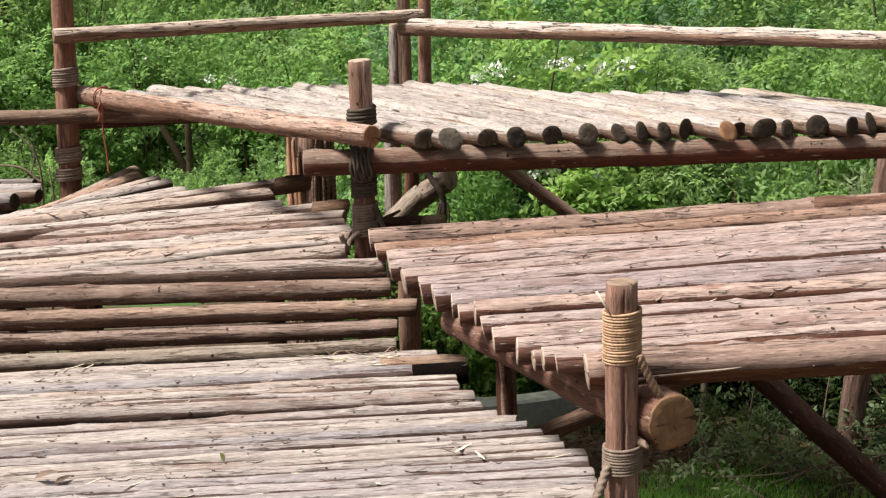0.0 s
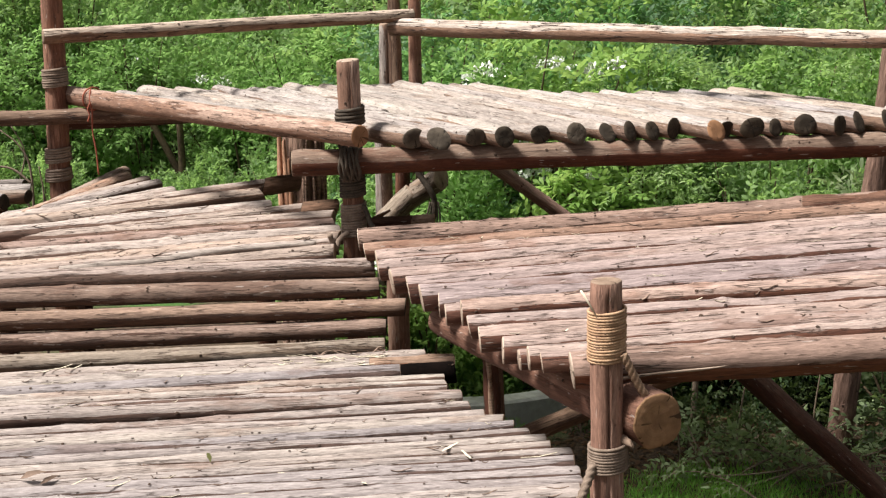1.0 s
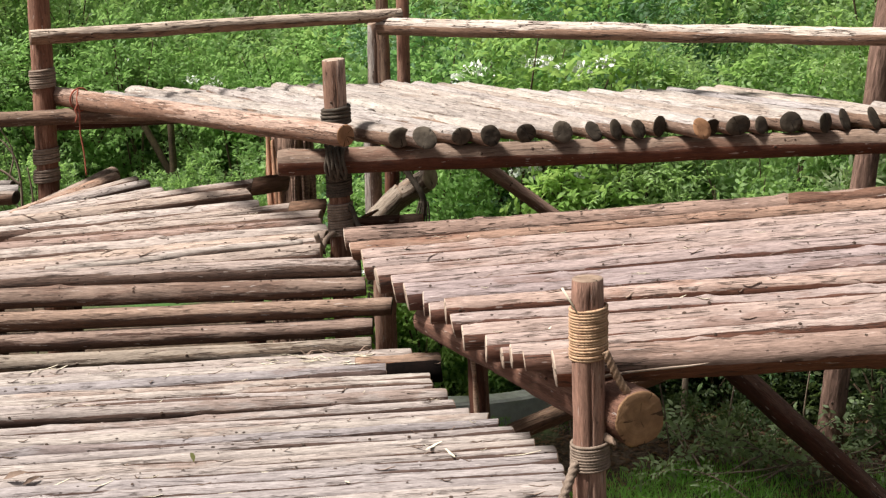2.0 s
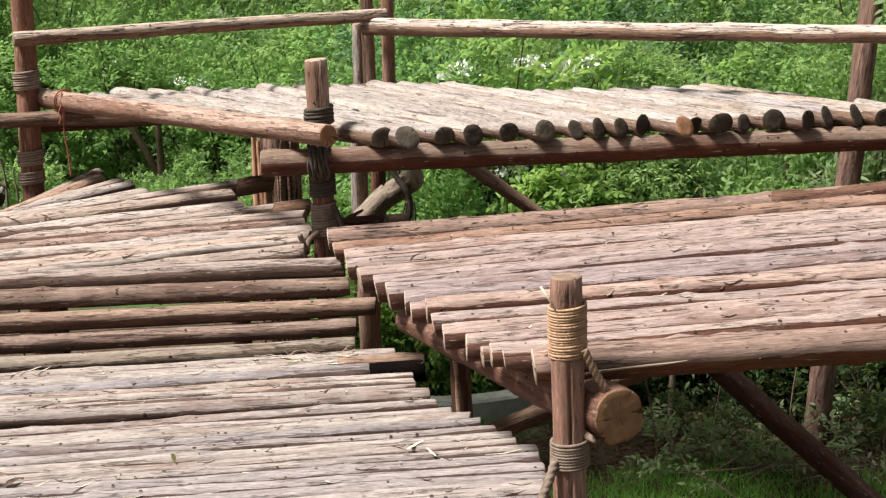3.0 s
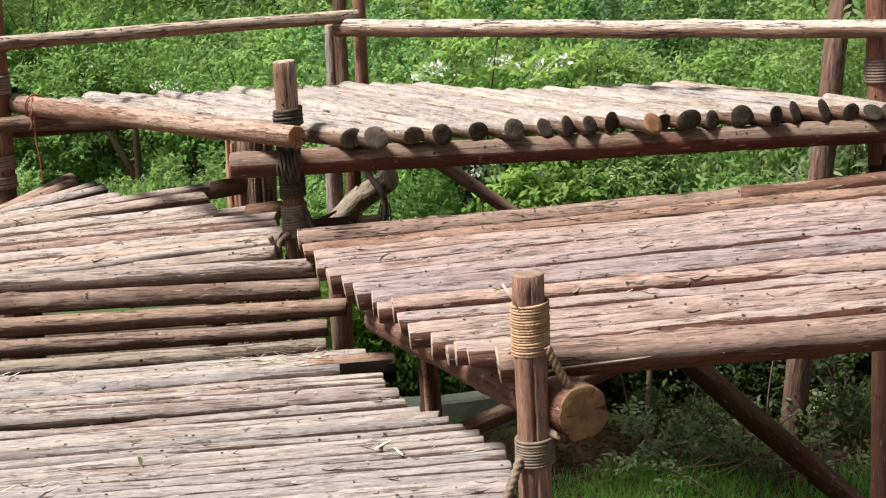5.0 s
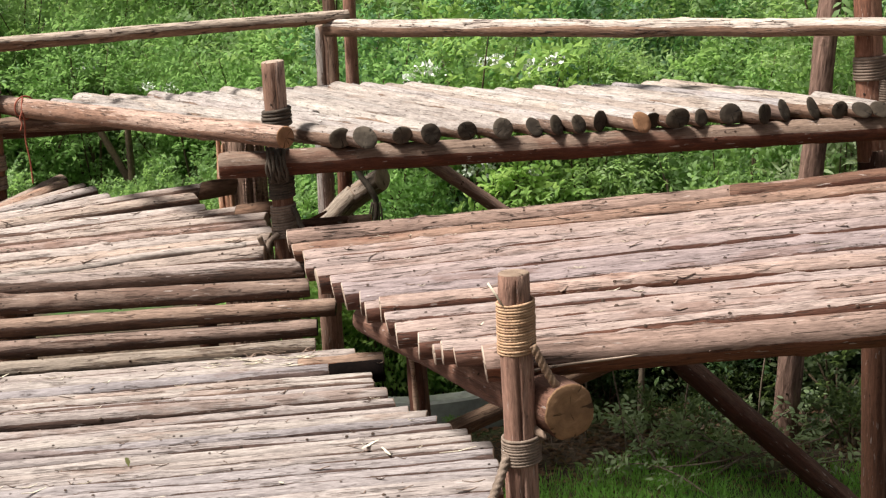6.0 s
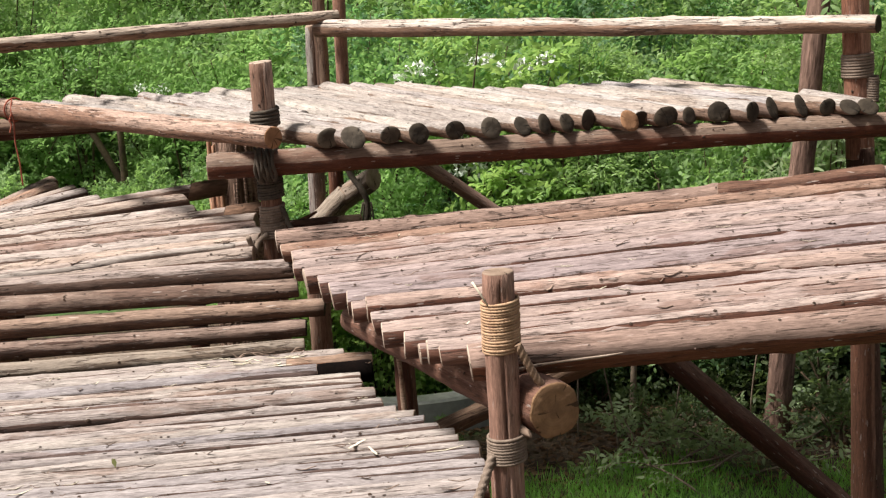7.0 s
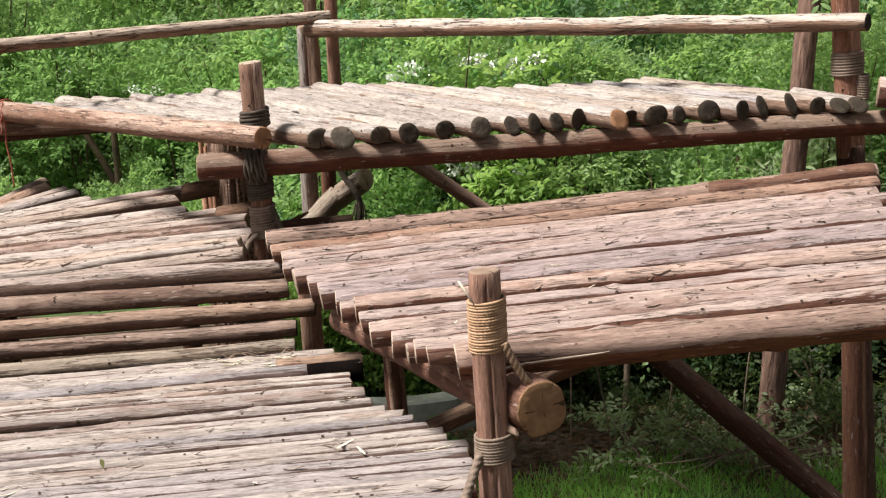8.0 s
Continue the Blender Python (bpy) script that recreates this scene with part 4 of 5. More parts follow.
def spray_leaves(rng, tips, outs, per, twig, leaf, wide):
    """Twigs at tips pointing outs, each with leaflets in two rows. Returns leaf arrays and twig ends."""
    n = len(tips)
    outs = unit(outs)
    span = twig * rng.uniform(0.6, 1.25, n)
    across = unit(np.cross(outs, unit(rng.normal(0, 1, (n, 3)) + np.array([0, 0, 1.6]))))
    up = np.cross(across, outs)
    up *= np.sign(up[:, 2:3] + 1e-6)
    bases, dirs, norms, lens, wids = [], [], [], [], []
    for k in range(per):
        u = (k + 1) / per
        s = 1 if k % 2 else -1
        b = tips + outs * (span * u)[:, None] - np.array([0, 0, 1]) * (0.22 * span * u * u)[:, None]
        d = outs * (0.55 + 0.6 * (u > 0.95)) + across * s * (0.9 if u <= 0.95 else 0.1) + rng.normal(0, 0.22, (n, 3))
        bases.append(b + rng.normal(0, 0.006, (n, 3)))
        dirs.append(unit(d - np.array([0, 0, 0.18])))
        norms.append(unit(up + rng.normal(0, 0.35, (n, 3))))
        size = leaf * rng.uniform(0.65, 1.25, n)
        lens.append(size)
        wids.append(size * wide * rng.uniform(0.8, 1.15, n))
    return [np.concatenate(a) for a in (bases, dirs, norms, lens, wids)]


def shrub(name, seed, height, width, twigs, per, twig, leaf, wide, mat, label, category="shrub", stems=7, low=0.0, flowers=0, blossoms=()):
    """A shrub: arching stems from the ground, a crown of leafy sprays with gaps, thicker outside."""
    rng = np.random.default_rng(seed)
    root = thing(name, (0, 0, 0), label, category)
    stem_points = []
    for i in range(stems):
        a = rng.uniform(0, math.tau)
        reach = width * 0.5 * rng.uniform(0.2, 0.85)
        h = height * rng.uniform(0.6, 1.0)
        p = [(0.08 * math.cos(a), 0.08 * math.sin(a), -0.1), (reach * 0.3 * math.cos(a), reach * 0.3 * math.sin(a), h * 0.35),
             (reach * 0.7 * math.cos(a + 0.2), reach * 0.7 * math.sin(a + 0.2), h * 0.7), (reach * math.cos(a + 0.3), reach * math.sin(a + 0.3), h * 0.95)]
        path = smooth_path(p, 6)
        stem_points.append(path)
        tube("stem", path, rng.uniform(0.012, 0.024), TWIG, root, "", 6, taper=0.004)
    # clumps of sprays
    clumps = int(twigs / 26)
    centre, outward = [], []
    for c in range(clumps):
        path = stem_points[c % stems]
        u = rng.uniform(0.10 + low, 1.0)
        p = np.array(path[int(u * (len(path) - 1))])
        p = p + rng.normal(0, 1, 3) * np.array([0.17, 0.17, 0.10]) * width * 0.75
        p[2] = max(0.08, p[2])
        k = 26
        offs = rng.normal(0, 1, (k, 3)) * np.array([0.13, 0.13, 0.085]) * (0.6 + 0.25 * width)
        out = p - np.array([0, 0, height * 0.4])
        out = out / (np.linalg.norm(out) + 1e-6)
        centre.append(p + offs)
        outward.append(out + rng.normal(0, 0.55, (k, 3)) + np.array([0, 0, 0.15]))
    tips, outs = np.concatenate(centre), np.concatenate(outward)
    arrays = spray_leaves(rng, tips, outs, per, twig, leaf, wide)
    place("crown", leaves_mesh("crown", *arrays, mat), Matrix(), root)
    if flowers:
        top = tips[np.argsort(-tips[:, 2] + tips[:, 1] * 0.6)[:flowers * 6:6]]
        if len(blossoms):
            top = np.concatenate([top, np.array(blossoms)])
        fb, fd, fn, fl, fw = [], [], [], [], []
        for p in top:
            k = 34
            d = unit(rng.normal(0, 1, (k, 3)) + np.array([0, -0.5, 0.5]))
            fb.append(p + rng.normal(0, 1, (k, 3)) * np.array([0.045, 0.04, 0.022]))
            fd.append(d)
            fn.append(unit(rng.normal(0, 1, (k, 3))))
            fl.append(np.full(k, 0.042) * rng.uniform(0.7, 1.3, k))
            fw.append(np.full(k, 0.030))
        place("blossom", leaves_mesh("blossom", *[np.concatenate(a) for a in (fb, fd, fn, fl, fw)], PETAL), Matrix(), root, "clusters of small white blossom")
    return root


def move_thing(ob, x, y, turn=0.0, scale=1.0, z=None):
    ob.matrix_basis = Matrix.Translation((x, y, ground_z(x, y) if z is None else z)) @ pose(0, 0, 0, 0, 0, turn) @ Matrix.Scale(scale, 4)


def build_woods():
    kinds = [
        shrub("shrub", 1, 2.6, 2.0, 1500, 9, 0.22, 0.066, 0.46, LEAF_MID, "dense green shrub with small pointed leaves"),
        shrub("shrub", 2, 3.2, 2.3, 1700, 9, 0.24, 0.070, 0.40, LEAF_DARK, "tall dark green shrub at the wood's edge"),
        shrub("shrub", 3, 2.2, 2.0, 1350, 8, 0.24, 0.074, 0.44, LEAF_MID, "leafy green shrub with arching stems"),
        shrub("shrub", 4, 3.4, 2.4, 1750, 10, 0.26, 0.064, 0.36, LEAF_FEATHER, "tall feathery green shrub"),
    ]
    rng = random.Random(5)
    spots = []
    # the wood stands close behind the platforms on one side and steps back behind the fanned deck
    for row, (y, step) in enumerate(((12.7, 1.2), (14.0, 1.35), (15.6, 1.6), (17.6, 1.9), (19.8, 2.3))):
        x = -0.6
        while x < 6.4 + row * 0.9:
            if row or abs(x - 0.2) > 1.0:
                spots.append((x + rng.uniform(-0.3, 0.3), y + rng.uniform(-0.35, 0.35), row))
            x += step
    for row, (y, step) in enumerate(((17.2, 1.15), (18.6, 1.3), (20.2, 1.6), (22.5, 1.9))):
        x = -8.5
        while x < -0.7:
            spots.append((x + rng.uniform(-0.3, 0.3), y + rng.uniform(-0.5, 0.5), row + 1))
            x += step
    first = set()
    for i, (x, y, row) in enumerate(spots):
        k = rng.choice((0, 1, 2, 3, 3)) if row else rng.choice((0, 2, 0, 3))
        size = rng.uniform(0.85, 1.1) * (1.0, 1.1, 1.25, 1.5, 1.8)[row]
        if k in first:
            ob = copy_thing(kinds[k], Matrix())
        else:
            ob = kinds[k]
            first.add(k)
        move_thing(ob, x, y, rng.uniform(0, 360), size)
        tagged(ob, group="shrubs at the wood's edge")
    bright = shrub("flowering_shrub", 9, 3.1, 2.2, 1000, 7, 0.26, 0.090, 0.42, LEAF_FRESH, "bright yellow-green shrub with white blossom", flowers=2, blossoms=((-0.45, -0.5, 2.46), (-0.36, -0.5, 2.44), (-0.52, -0.5, 2.40), (0.05, -0.5, 2.50), (0.14, -0.5, 2.52), (0.22, -0.5, 2.49), (-0.1, -0.5, 1.6), (-0.62, -0.5, 2.30), (0.45, -0.4, 1.55)))
    move_thing(bright, 0.9, 12.95, 0, 1.0)
    b2 = shrub("flowering_shrub", 10, 2.2, 1.7, 750, 7, 0.22, 0.070, 0.46, LEAF_BRIGHT, "low bright green shrub with white blossom", flowers=5)
    move_thing(b2, 0.3, 12.8, 0, 0.95)
    b3 = shrub("flowering_shrub", 12, 2.3, 1.9, 800, 8, 0.24, 0.07, 0.44, LEAF_BRIGHT, "pale green shrub with sparse white blossom", flowers=2)
    move_thing(b3, -1.9, 16.0, 0, 0.9)
    move_thing(copy_thing(b3, Matrix()), -3.9, 16.4, 140, 0.95)
    b4 = shrub("shrub", 13, 2.0, 1.8, 800, 8, 0.26, 0.072, 0.44, LEAF_MID, "light green shrub below the high platform")
    move_thing(b4, 2.55, 11.95, 0, 0.95)
    b5 = shrub("shrub", 14, 1.3, 1.2, 620, 8, 0.18, 0.058, 0.46, LEAF_BRIGHT, "low bright green shrub behind the concrete edging")
    move_thing(b5, 0.12, 11.72, 0, 0.55)
    for i, (x, y, size) in enumerate(((0.95, 11.95, 0.8), (-0.25, 11.6, 0.5), (0.45, 11.65, 0.48), (0.72, 11.75, 0.45), (0.0, 12.05, 0.62), (0.36, 12.1, 0.66), (-0.32, 12.15, 0.6), (0.75, 11.6, 0.42), (0.56, 10.75, 0.15), (-0.9, 12.4, 0.7), (-0.6, 13.0, 0.9))):
        move_thing(copy_thing(b5, Matrix()), x, y, 70 * i + 100, size)
    b7 = shrub("shrub", 24, 1.3, 1.1, 520, 7, 0.17, 0.062, 0.44, LEAF_FRESH, "low fresh green shrub between the decks", flowers=2)
    for x, y, turn, size in ((0.02, 11.62, 0, 0.98), (0.42, 11.7, 120, 0.85), (-0.30, 11.65, 240, 1.0)):
        move_thing(b7 if turn == 0 else copy_thing(b7, Matrix()), x, y, turn, size)
    b8 = shrub("variegated_shrub", 31, 2.85, 0.75, 300, 6, 0.20, 0.115, 0.24, LEAF_PALE, "tall shrub with long cream-edged leaves beside the post", stems=5, low=0.4)
    move_thing(b8, 3.52, 11.3, 0, 1.0)
    b6 = shrub("shrub", 15, 2.9, 2.2, 1300, 8, 0.22, 0.062, 0.42, LEAF_BRIGHT, "light green shrub beyond the fanned deck")
    move_thing(b6, -3.1, 16.6, 0, 1.1)
    for x, y, turn in ((0.0, 13.3, 130), (4.3, 12.7, 220), (-5.6, 16.6, 60), (-5.0, 15.9, 20), (-1.0, 15.6, 300), (-4.6, 18.0, 190), (-2.2, 18.2, 250)):
        move_thing(copy_thing(b6, Matrix()), x, y, turn, 1.1)
    for i, (x, y, size) in enumerate(((-4.9, 15.4, 0.75), (-3.9, 15.0, 0.62), (-2.3, 15.2, 0.6), (-1.5, 14.6, 0.62), (-0.9, 13.8, 0.7))):
        move_thing(copy_thing(kinds[(2, 0)[i % 2]], Matrix()), x, y, 83 * i, size)


build_woods()


def tree(at, top, r, seed, label, crown=True):
    """A tree whose tapered trunk leans, with limbs and a leafy crown."""
    rng = random.Random(seed)
    base = Vector((at[0], at[1], ground_z(at[0], at[1])))
    root = thing("tree", base, label, "tree")
    top = Vector(top)
    log("trunk", base - Vector((0, 0, 0.15)), top, r, r * 0.6, TREE_BARK, root, rough=2.2, sides=28, bend=0.02)
    tips = []
    for i in range(7):
        u = rng.uniform(0.62, 1.0)
        p = base.lerp(top, u)
        a = i * 2.4 + rng.uniform(-0.4, 0.4)
        q = p + Vector((math.cos(a) * 1.2, math.sin(a) * 1.2, rng.uniform(0.5, 1.3)))
        tube("limb", smooth_path([p, p.lerp(q, 0.5) + Vector((0, 0, 0.15)), q], 6), r * 0.38, BARK, root, "", 7, taper=0.008)
        tips.append(q)
    if crown:
        g = np.random.default_rng(seed)
        pts = np.concatenate([np.array(t) + g.normal(0, 0.5, (90, 3)) for t in tips])
        outs = pts - np.array(top) + g.normal(0, 0.4, pts.shape)
        arrays = spray_leaves(g, pts, outs, 8, 0.24, 0.08, 0.42)
        place("crown", leaves_mesh("crown", *arrays, LEAF_MID), Matrix(), root)
    return root


tree((2.90, 10.5), (3.37, 10.3, 3.9), 0.096, 3, "reddish barked tree leaning beside the high platform")
tree((-4.9, 16.8), (-4.75, 16.8, 5.0), 0.09, 6, "slender dark tree among the shrubs")
tree((0.6, 15.5), (0.9, 15.5, 5.2), 0.09, 7, "slender dark tree among the shrubs")


# ---------------------------------------------------------------- ground cover
def build_grass():
    rng = np.random.default_rng(77)
    n = 34000
    x, y = rng.uniform(-0.5, 5.0, n), rng.uniform(8.2, 10.3, n)
    keep = np.array([noise.noise((a * 0.8, b * 0.8, 2)) + 0.75 - max(0, b - 9.45) * 1.6 > rng.random() * 0.8 for a, b in zip(x, y)])
    x, y = x[keep], y[keep]
    z = np.array([ground_z(a, b) for a, b in zip(x, y)])
    n = len(x)
    dirs = unit(np.column_stack([rng.normal(0, 0.35, n), rng.normal(0, 0.35, n), np.ones(n)]))
    norms = unit(rng.normal(0, 1, (n, 3)) * np.array([1, 1, 0.1]))
    L = rng.uniform(0.04, 0.12, n)
    ob = place("grass", leaves_mesh("grass", np.column_stack([x, y, z]), dirs, norms, L, np.full(n, 0.006), GRASS, 0.05, 0.3), Matrix())
    tagged(ob, "short green grass under the platform", "grass", kind="stuff")


def build_litter():
    rng = np.random.default_rng(78)
    n = 8000
    x, y = rng.uniform(-1.5, 5.2, n), rng.uniform(9.4, 12.4, n)
    z = np.array([ground_z(a, b) + 0.008 for a, b in zip(x, y)])
    a = rng.uniform(0, math.tau, n)
    dirs = unit(np.column_stack([np.cos(a), np.sin(a), rng.normal(0, 0.25, n)]))
    norms = unit(np.column_stack([rng.normal(0, 0.3, n), rng.normal(0, 0.3, n), np.ones(n)]))
    L = rng.uniform(0.03, 0.08, n)
    ob = place("leaf_litter", leaves_mesh("leaf_litter", np.column_stack([x, y, z]), dirs, norms, L, L * 0.5, DRY_LEAF), Matrix())
    tagged(ob, "brown fallen leaves on the soil", "leaf litter", kind="stuff")


def build_undergrowth():
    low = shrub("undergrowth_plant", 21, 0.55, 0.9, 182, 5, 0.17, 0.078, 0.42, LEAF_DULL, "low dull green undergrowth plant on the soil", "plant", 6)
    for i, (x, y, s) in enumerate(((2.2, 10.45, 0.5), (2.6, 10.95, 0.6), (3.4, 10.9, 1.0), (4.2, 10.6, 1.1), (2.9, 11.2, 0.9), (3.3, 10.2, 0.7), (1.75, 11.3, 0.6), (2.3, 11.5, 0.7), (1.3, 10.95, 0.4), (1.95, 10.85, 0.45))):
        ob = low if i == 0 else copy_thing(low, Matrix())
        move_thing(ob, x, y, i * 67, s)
        tagged(ob, group="undergrowth on the soil")
    # these leaves hold the shade under the platform in their colour
    dark = shrub("dark_shrub", 22, 1.2, 1.6, 620, 6, 0.2, 0.080, 0.44, LEAF_PAINTED_SHADE, "green shrub with the platform's shade painted into its leaves", "shrub", 7)
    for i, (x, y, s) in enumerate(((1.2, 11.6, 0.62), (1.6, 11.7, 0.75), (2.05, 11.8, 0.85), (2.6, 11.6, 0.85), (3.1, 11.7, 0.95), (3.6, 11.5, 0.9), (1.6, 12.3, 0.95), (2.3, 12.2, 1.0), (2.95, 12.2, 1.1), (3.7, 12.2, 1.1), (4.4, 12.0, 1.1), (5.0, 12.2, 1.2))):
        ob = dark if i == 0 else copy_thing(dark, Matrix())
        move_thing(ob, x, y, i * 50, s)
        tagged(ob, group="dark shrubs in the shade")


def build_twigs():
    rng = random.Random(8)
    root = thing("fallen_branch", (2.5, 9.7, ground_z(2.5, 9.7)), "dry fallen branch with bare twigs lying on the grass", "branch")
    for p in (((1.7, 9.9, 0.02), (2.2, 9.75, 0.10), (2.7, 9.75, 0.16), (3.3, 9.6, 0.14)), ((2.1, 9.7, 0.03), (2.5, 9.75, 0.13), (2.9, 9.9, 0.18)),
              ((2.4, 9.6, 0.02), (2.8, 9.65, 0.08), (3.4, 9.5, 0.20)), ((2.6, 9.75, 0.14), (2.9, 9.6, 0.28), (3.0, 9.55, 0.36)), ((1.9, 9.85, 0.05), (1.8, 10.0, 0.22), (1.75, 10.1, 0.33))):
        tube("twig", smooth_path([(x, y, GROUND + z) for x, y, z in p], 7), 0.009, DRY_TWIG, root, "", 6, taper=0.003)
    for x, y, h, lean in ((1.95, 11.0, 1.3, 0.1), (1.25, 10.6, 1.1, -0.25), (1.5, 10.7, 1.2, 0.05), (1.98, 11.05, 1.25, 0.02), (1.1, 10.9, 1.0, -0.1), (2.15, 10.4, 1.0, 0.15), (1.75, 10.3, 0.8, -0.12), (2.75, 10.6, 0.9, 0.1)):
        sap = thing("sapling", (x, y, ground_z(x, y)), "thin bare sapling in the platform's shade", "sapling")
        b = Vector((x, y, ground_z(x, y) - 0.05))
        tube("stem", smooth_path([b, b + Vector((lean * 0.3, 0.02, h * 0.4)), b + Vector((lean, 0, h))], 8), 0.027 if h > 1.25 else 0.008, DRY_TWIG, sap, "", 7, taper=0.005 if h < 1.25 else 0.02)


def build_cut_branches():
    """Leafy cuttings thrown on the grass under the platform."""
    g = np.random.default_rng(17)
    for x, y, turn, length in ((2.05, 9.75, 0.2, 0.9), (2.25, 9.55, 0.5, 0.8), (1.75, 10.0, -0.2, 0.8), (2.5, 9.8, 2.7, 0.9), (2.35, 10.05, 1.2, 0.7), (1.95, 10.2, 2.2, 0.7),
                               (2.7, 9.5, 0.1, 0.8), (1.6, 9.75, 0.7, 0.6), (2.15, 9.35, 2.9, 0.7), (2.6, 10.15, 0.8, 0.8)):
        z = ground_z(x, y)
        root = thing("leafy_branch", (x, y, z), "cut leafy branch with pale green leaves on the grass", "branch", "cut branches on the grass")
        way = np.array([math.cos(turn), math.sin(turn), 0.0])
        side = np.array([-way[1], way[0], 0.0])
        path = [np.array([x, y, z + 0.02]) + way * length * u + side * 0.12 * length * math.sin(3 * u + x) + np.array([0, 0, 0.62 * length * u * (1.25 - u)]) for u in np.linspace(0, 1, 12)]
        tube("twig", path, 0.0085, DRY_TWIG, root, "", 6, taper=0.003)
        tips = np.array([path[i] for i in g.integers(2, 12, 26)]) + g.normal(0, 0.03, (26, 3))
        outs = way + g.normal(0, 0.75, (26, 3)) + np.array([0, 0, 0.35])
        arrays = spray_leaves(g, tips, outs, 5, 0.13, 0.062, 0.40)
        place("leaves", leaves_mesh("leaves", *arrays, LEAF_PALE), Matrix.Identity(4), root)


def build_dark_saplings():
    for a, b in (((-2.35, 16.0), (-3.05, 16.0, 0.75)), ((-2.75, 15.9), (-2.66, 15.9, 0.7))):
        base = Vector((*a, ground_z(*a) - 0.05))
        sap = thing("sapling", base, "slender dark sapling among the shrubs", "sapling")
        tube("stem", smooth_path([base, base.lerp(Vector(b), 0.5) + Vector((0.04, 0, 0)), b], 9), 0.050, TWIG, sap, "", 9, taper=0.035)


build_dark_saplings()
build_grass()
build_litter()
build_undergrowth()
build_twigs()
build_cut_branches()


def build_kerb():
    """A low curved concrete edging."""
    bm = bmesh.new()
    rows = []
    for i in range(19):
        u = i / 18
        x = -0.7 + 1.9 * u
        y = 11.25 - 0.35 * math.sin(math.pi * u)
        rows.append([bm.verts.new((x, y + dy, GROUND + dz)) for dy, dz in ((0, -0.1), (0, 0.24), (0.02, 0.26), (0.18, 0.26), (0.2, 0.24), (0.2, -0.1))])
    for a, b in zip(rows, rows[1:]):
        for k in range(5):
            bm.faces.new((a[k], b[k], b[k + 1], a[k + 1]))
    bm.faces.new(rows[0]), bm.faces.new(rows[-1][::-1])
    bmesh.ops.recalc_face_normals(bm, faces=bm.faces)
    me = bpy.data.meshes.new("kerb")
    bm.to_mesh(me)
    bm.free()
    me.materials.append(CONCRETE)
    tagged(place("kerb", me, Matrix()), "low curved grey concrete edging on the soil", "kerb")


build_kerb()


# ---------------------------------------------------------------- small loose things
bpy.context.view_layer.update()
GRAPH = bpy.context.evaluated_depsgraph_get()


def top_of(x, y, above):
    """The height of the first surface under a point."""
    hit, at, *_ = scene.ray_cast(GRAPH, Vector((x, y, above)), Vector((0, 0, -1)))
    return at.z if hit else GROUND


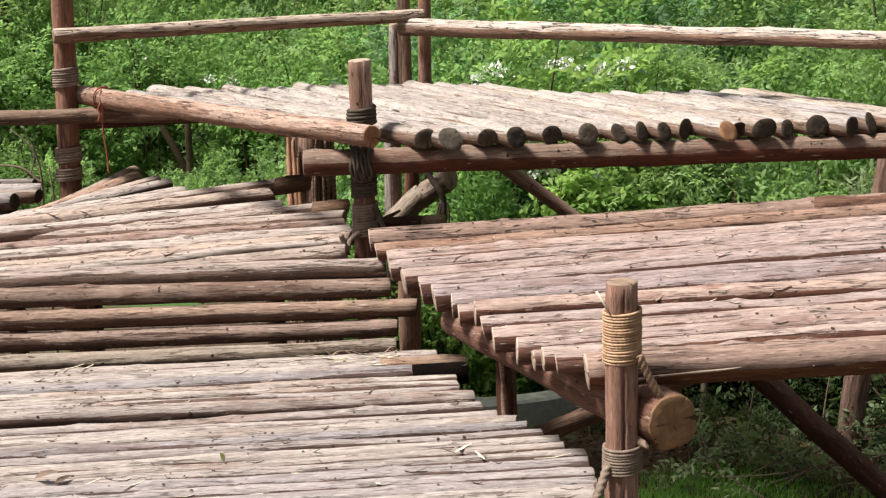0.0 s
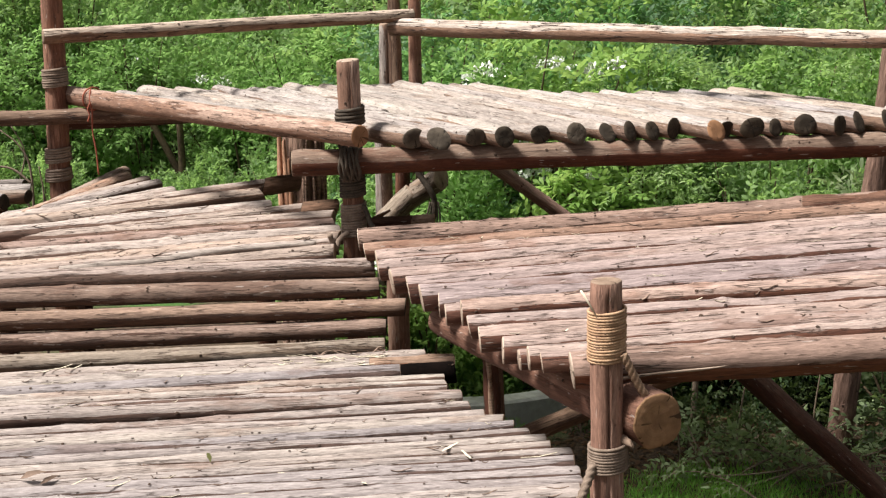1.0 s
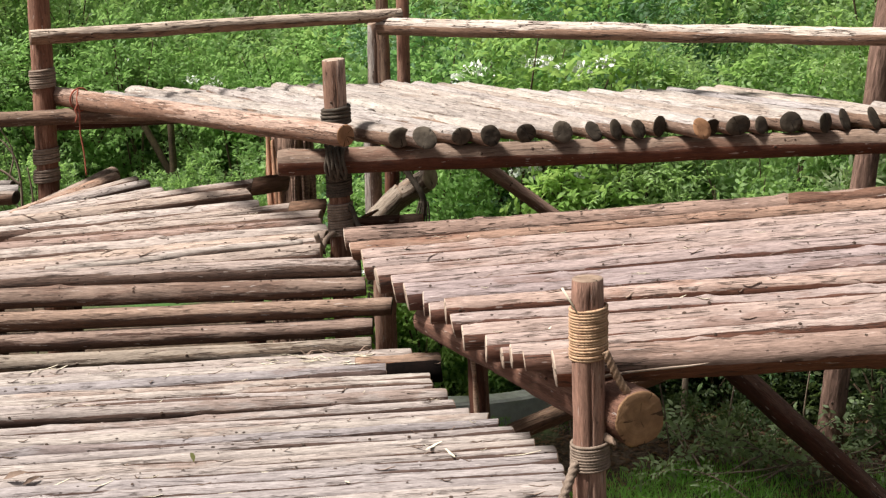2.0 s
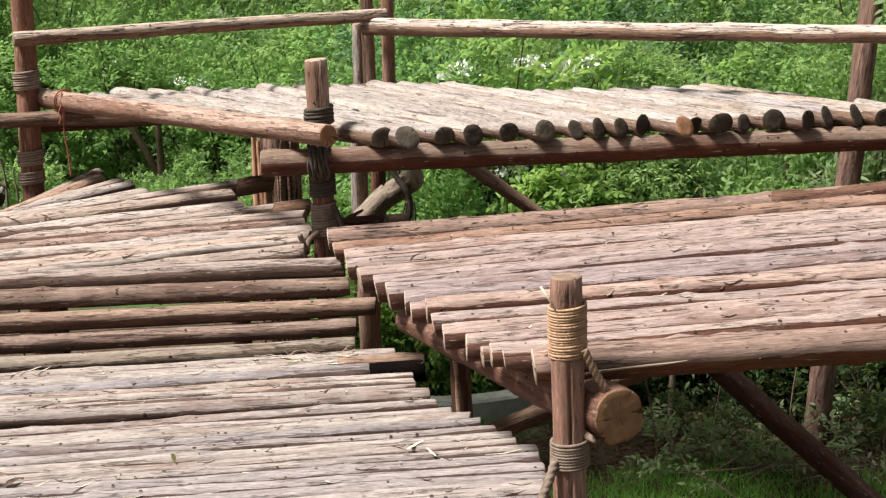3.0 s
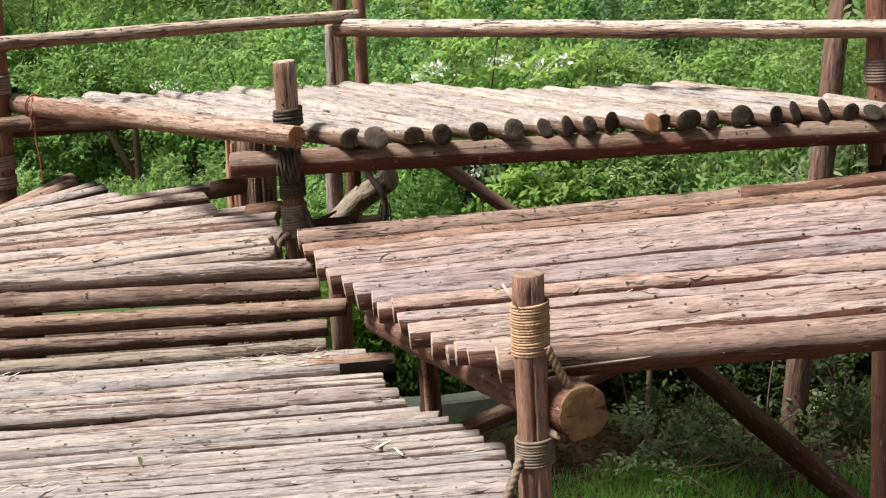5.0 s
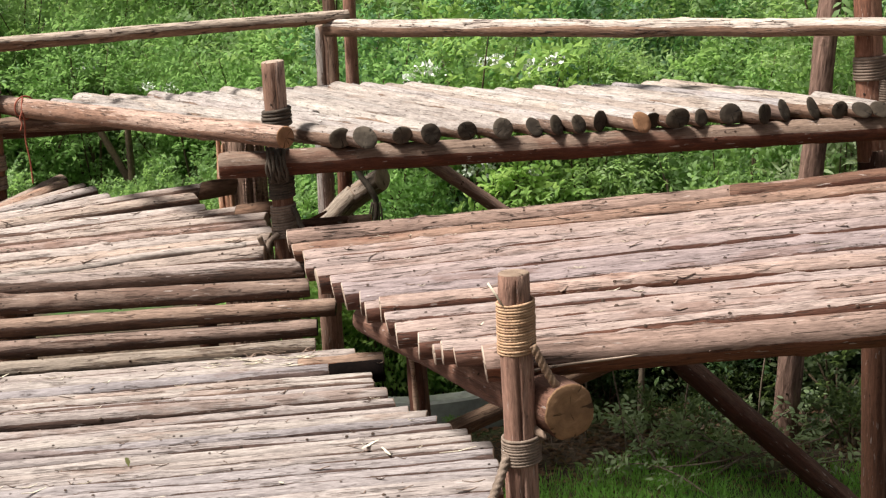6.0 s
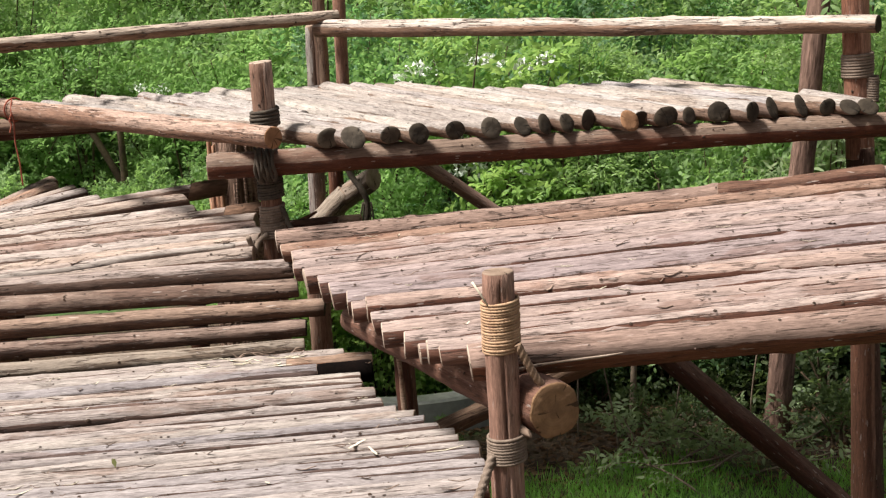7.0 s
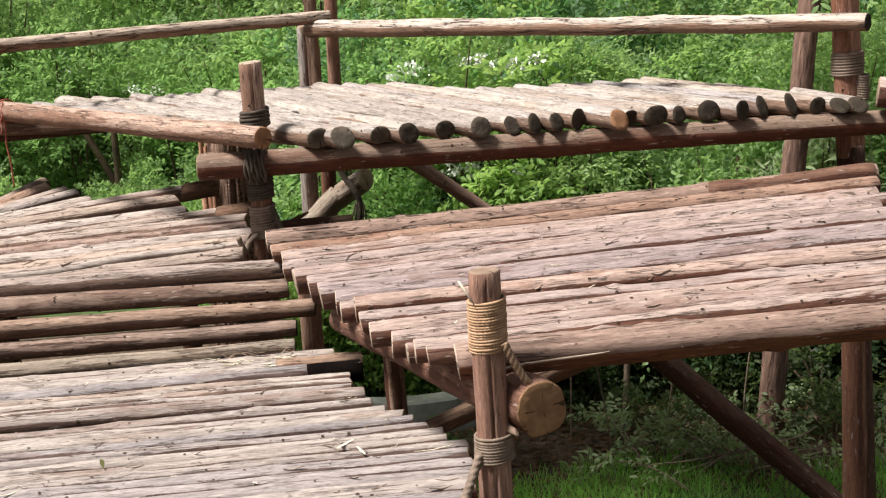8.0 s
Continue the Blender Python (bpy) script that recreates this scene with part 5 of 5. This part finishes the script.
def build_straw():
    """Straws, shavings and chips on the decks."""
    rng = random.Random(91)
    verts, faces = [], []

    def sliver(x, y, above, length, wide, turn, tilt=0.0, curly=0.0):
        z0 = top_of(x, y, above) + 0.004
        d = Vector((math.cos(turn), math.sin(turn), tilt))
        side = Vector((-math.sin(turn), math.cos(turn), 0)) * wide
        base = len(verts)
        bow = rng.uniform(-0.1, 0.1) * length
        curl = rng.uniform(-1, 1) * curly
        for k in range(5):
            u = k / 4 - 0.5
            z = z0 + curl * math.sin(u * 5) * 0.5 + abs(curl) * u * u
            p = Vector((x, y, z)) + d * (u * length) + Vector((-d.y, d.x, 0)) * bow * (4 * u * u) + Vector((0, 0, 0.012 * abs(u)))
            w = 1.0 - abs(u) * 1.1
            verts.extend((tuple(p + side * w), tuple(p - side * w), tuple(p + Vector((0, 0, -0.003)))))
        for k in range(4):
            a, b = base + 3 * k, base + 3 * k + 3
            faces.extend(((a, b, b + 1, a + 1), (a + 1, b + 1, b + 2, a + 2), (a + 2, b + 2, b, a)))

    for x, y, length, wide, turn in (
        (0.068, 6.15, 0.12, 0.008, 1.0), (0.144, 6.08, 0.11, 0.007, 1.9), (-0.52, 7.52, 0.10, 0.005, 0.3), (-0.46, 7.54, 0.08, 0.004, 2.4), (-0.35, 7.55, 0.13, 0.006, -0.15),
        (-0.28, 7.54, 0.12, 0.006, 0.2), (-1.83, 7.44, 0.13, 0.005, 0.8), (-1.90, 7.40, 0.11, 0.004, 0.7), (-1.76, 7.43, 0.10, 0.004, 0.9), (-0.70, 5.75, 0.10, 0.004, 0.7),
        (0.43, 6.02, 0.16, 0.004, 0.35), (-0.6, 5.97, 0.07, 0.006, 2.6), (-1.38, 5.83, 0.12, 0.004, 0.9), (-1.2, 5.80, 0.10, 0.004, 0.6), (-0.26, 5.80, 0.06, 0.007, 2.0), (0.20, 6.75, 0.06, 0.005, 2.2)):
        sliver(x, y, 0.7, length, wide, turn)
    for _ in range(48):
        sliver(rng.uniform(-2.0, 0.4), rng.uniform(5.6, 7.5), 0.7, rng.uniform(0.02, 0.08), rng.uniform(0.001, 0.0025), rng.uniform(-0.6, 1.2))
    for _ in range(26):
        sliver(rng.uniform(-0.75, -0.25), rng.uniform(7.42, 7.62), 0.7, rng.uniform(0.04, 0.13), rng.uniform(0.002, 0.005), rng.uniform(-0.5, 0.5))
    for _ in range(45):
        u = rng.random()
        sliver(0.1 + 2.2 * u + rng.uniform(-0.2, 0.2), rng.uniform(6.0, 8.2), 1.15, rng.uniform(0.02, 0.08), rng.uniform(0.0015, 0.004), rng.uniform(-0.7, 1.2))
    for _ in range(30):
        sliver(rng.uniform(-2.4, -0.6), rng.uniform(8.3, 9.7), 1.12, rng.uniform(0.03, 0.1), rng.uniform(0.002, 0.004), rng.uniform(-0.4, 1.0))
    ob = place("straw", mesh_of("straw", verts, faces, [STRAW], smooth=False), Matrix())
    tagged(ob, "pale straws and shavings scattered on the decks", "straw", kind="stuff")
    verts.clear(), faces.clear()
    for _ in range(120):                                    # shreds of inner bark
        u = rng.random()
        sliver(0.0 + 2.6 * u + rng.uniform(-0.2, 0.2), rng.uniform(6.0, 8.4), 1.15, rng.uniform(0.03, 0.13), rng.uniform(0.002, 0.006), rng.uniform(-0.35, 0.75), 0.0, 0.02)
    for _ in range(70):
        sliver(rng.uniform(-2.4, -0.6), rng.uniform(8.2, 9.7), 1.12, rng.uniform(0.03, 0.14), rng.uniform(0.002, 0.006), rng.uniform(-0.3, 0.9), 0.0, 0.015)
    for _ in range(90):
        sliver(rng.uniform(-2.2, 0.5), rng.uniform(5.6, 7.7), 0.7, rng.uniform(0.02, 0.09), rng.uniform(0.0015, 0.004), rng.uniform(-0.4, 0.9), 0.0, 0.012)
    for _ in range(22):
        sliver(rng.uniform(-0.6, -0.15), rng.uniform(7.58, 7.72), 0.7, rng.uniform(0.05, 0.14), rng.uniform(0.004, 0.009), rng.uniform(-0.5, 0.5), 0.0, 0.03)
    ob = place("bark_shreds", mesh_of("bark_shreds", verts, faces, [BARK_SHRED], smooth=False), Matrix())
    tagged(ob, "curled brown shreds of bark scattered on the decks", "bark", kind="stuff")


def build_leaf(name, x, y, length, turn, mat, label):
    z = top_of(x, y, 0.7) + 0.01
    bases = np.array([[0.0, 0.0, 0.0]])
    d = unit(np.array([[math.cos(turn), math.sin(turn), 0.45]]))
    me = leaves_mesh(name, bases, d, np.array([[0.2, -0.6, 0.75]]), np.array([length]), np.array([length * 0.26]), mat, 0.3, 0.2)
    tagged(place(name, me, Matrix.Translation((x, y, z))), label, "leaf")


build_straw()
build_leaf("fallen_leaf", -0.88, 6.02, 0.075, 1.9, LEAF_OLIVE, "olive fallen leaf lying on the low deck")
build_leaf("fallen_leaf", -1.60, 5.88, 0.11, -0.2, BARK_SHRED, "dry brown leaf curled on the low deck")
build_leaf("fallen_leaf", -1.52, 5.86, 0.08, 0.4, BARK_SHRED, "dry brown leaf curled on the low deck")


def build_dead_branch():
    root = thing("dead_branch", (-3.0, 11.0, ground_z(-3.0, 11.0)), "bare grey dead branch among the shrubs", "branch")
    for p, r in ((((-2.85, 11.0, GROUND), (-2.90, 11.0, 0.2), (-2.90, 11.0, 0.80), (-2.97, 11.0, 1.0), (-3.10, 11.0, 1.12)), 0.014),
                 (((-2.90, 11.0, 0.72), (-3.05, 11.0, 0.84), (-3.3, 11.0, 0.87), (-3.6, 11.0, 0.95)), 0.011),
                 (((-2.90, 11.0, 0.5), (-2.99, 11.0, 0.7), (-2.94, 11.02, 0.95), (-3.02, 11.0, 1.15)), 0.008), (((-2.88, 11.0, 0.3), (-2.82, 11.0, 0.6), (-2.84, 11.0, 0.85)), 0.012)):
        tube("twig", smooth_path(p, 8), r, DRY_TWIG, root, "", 7, taper=0.004)


build_dead_branch()
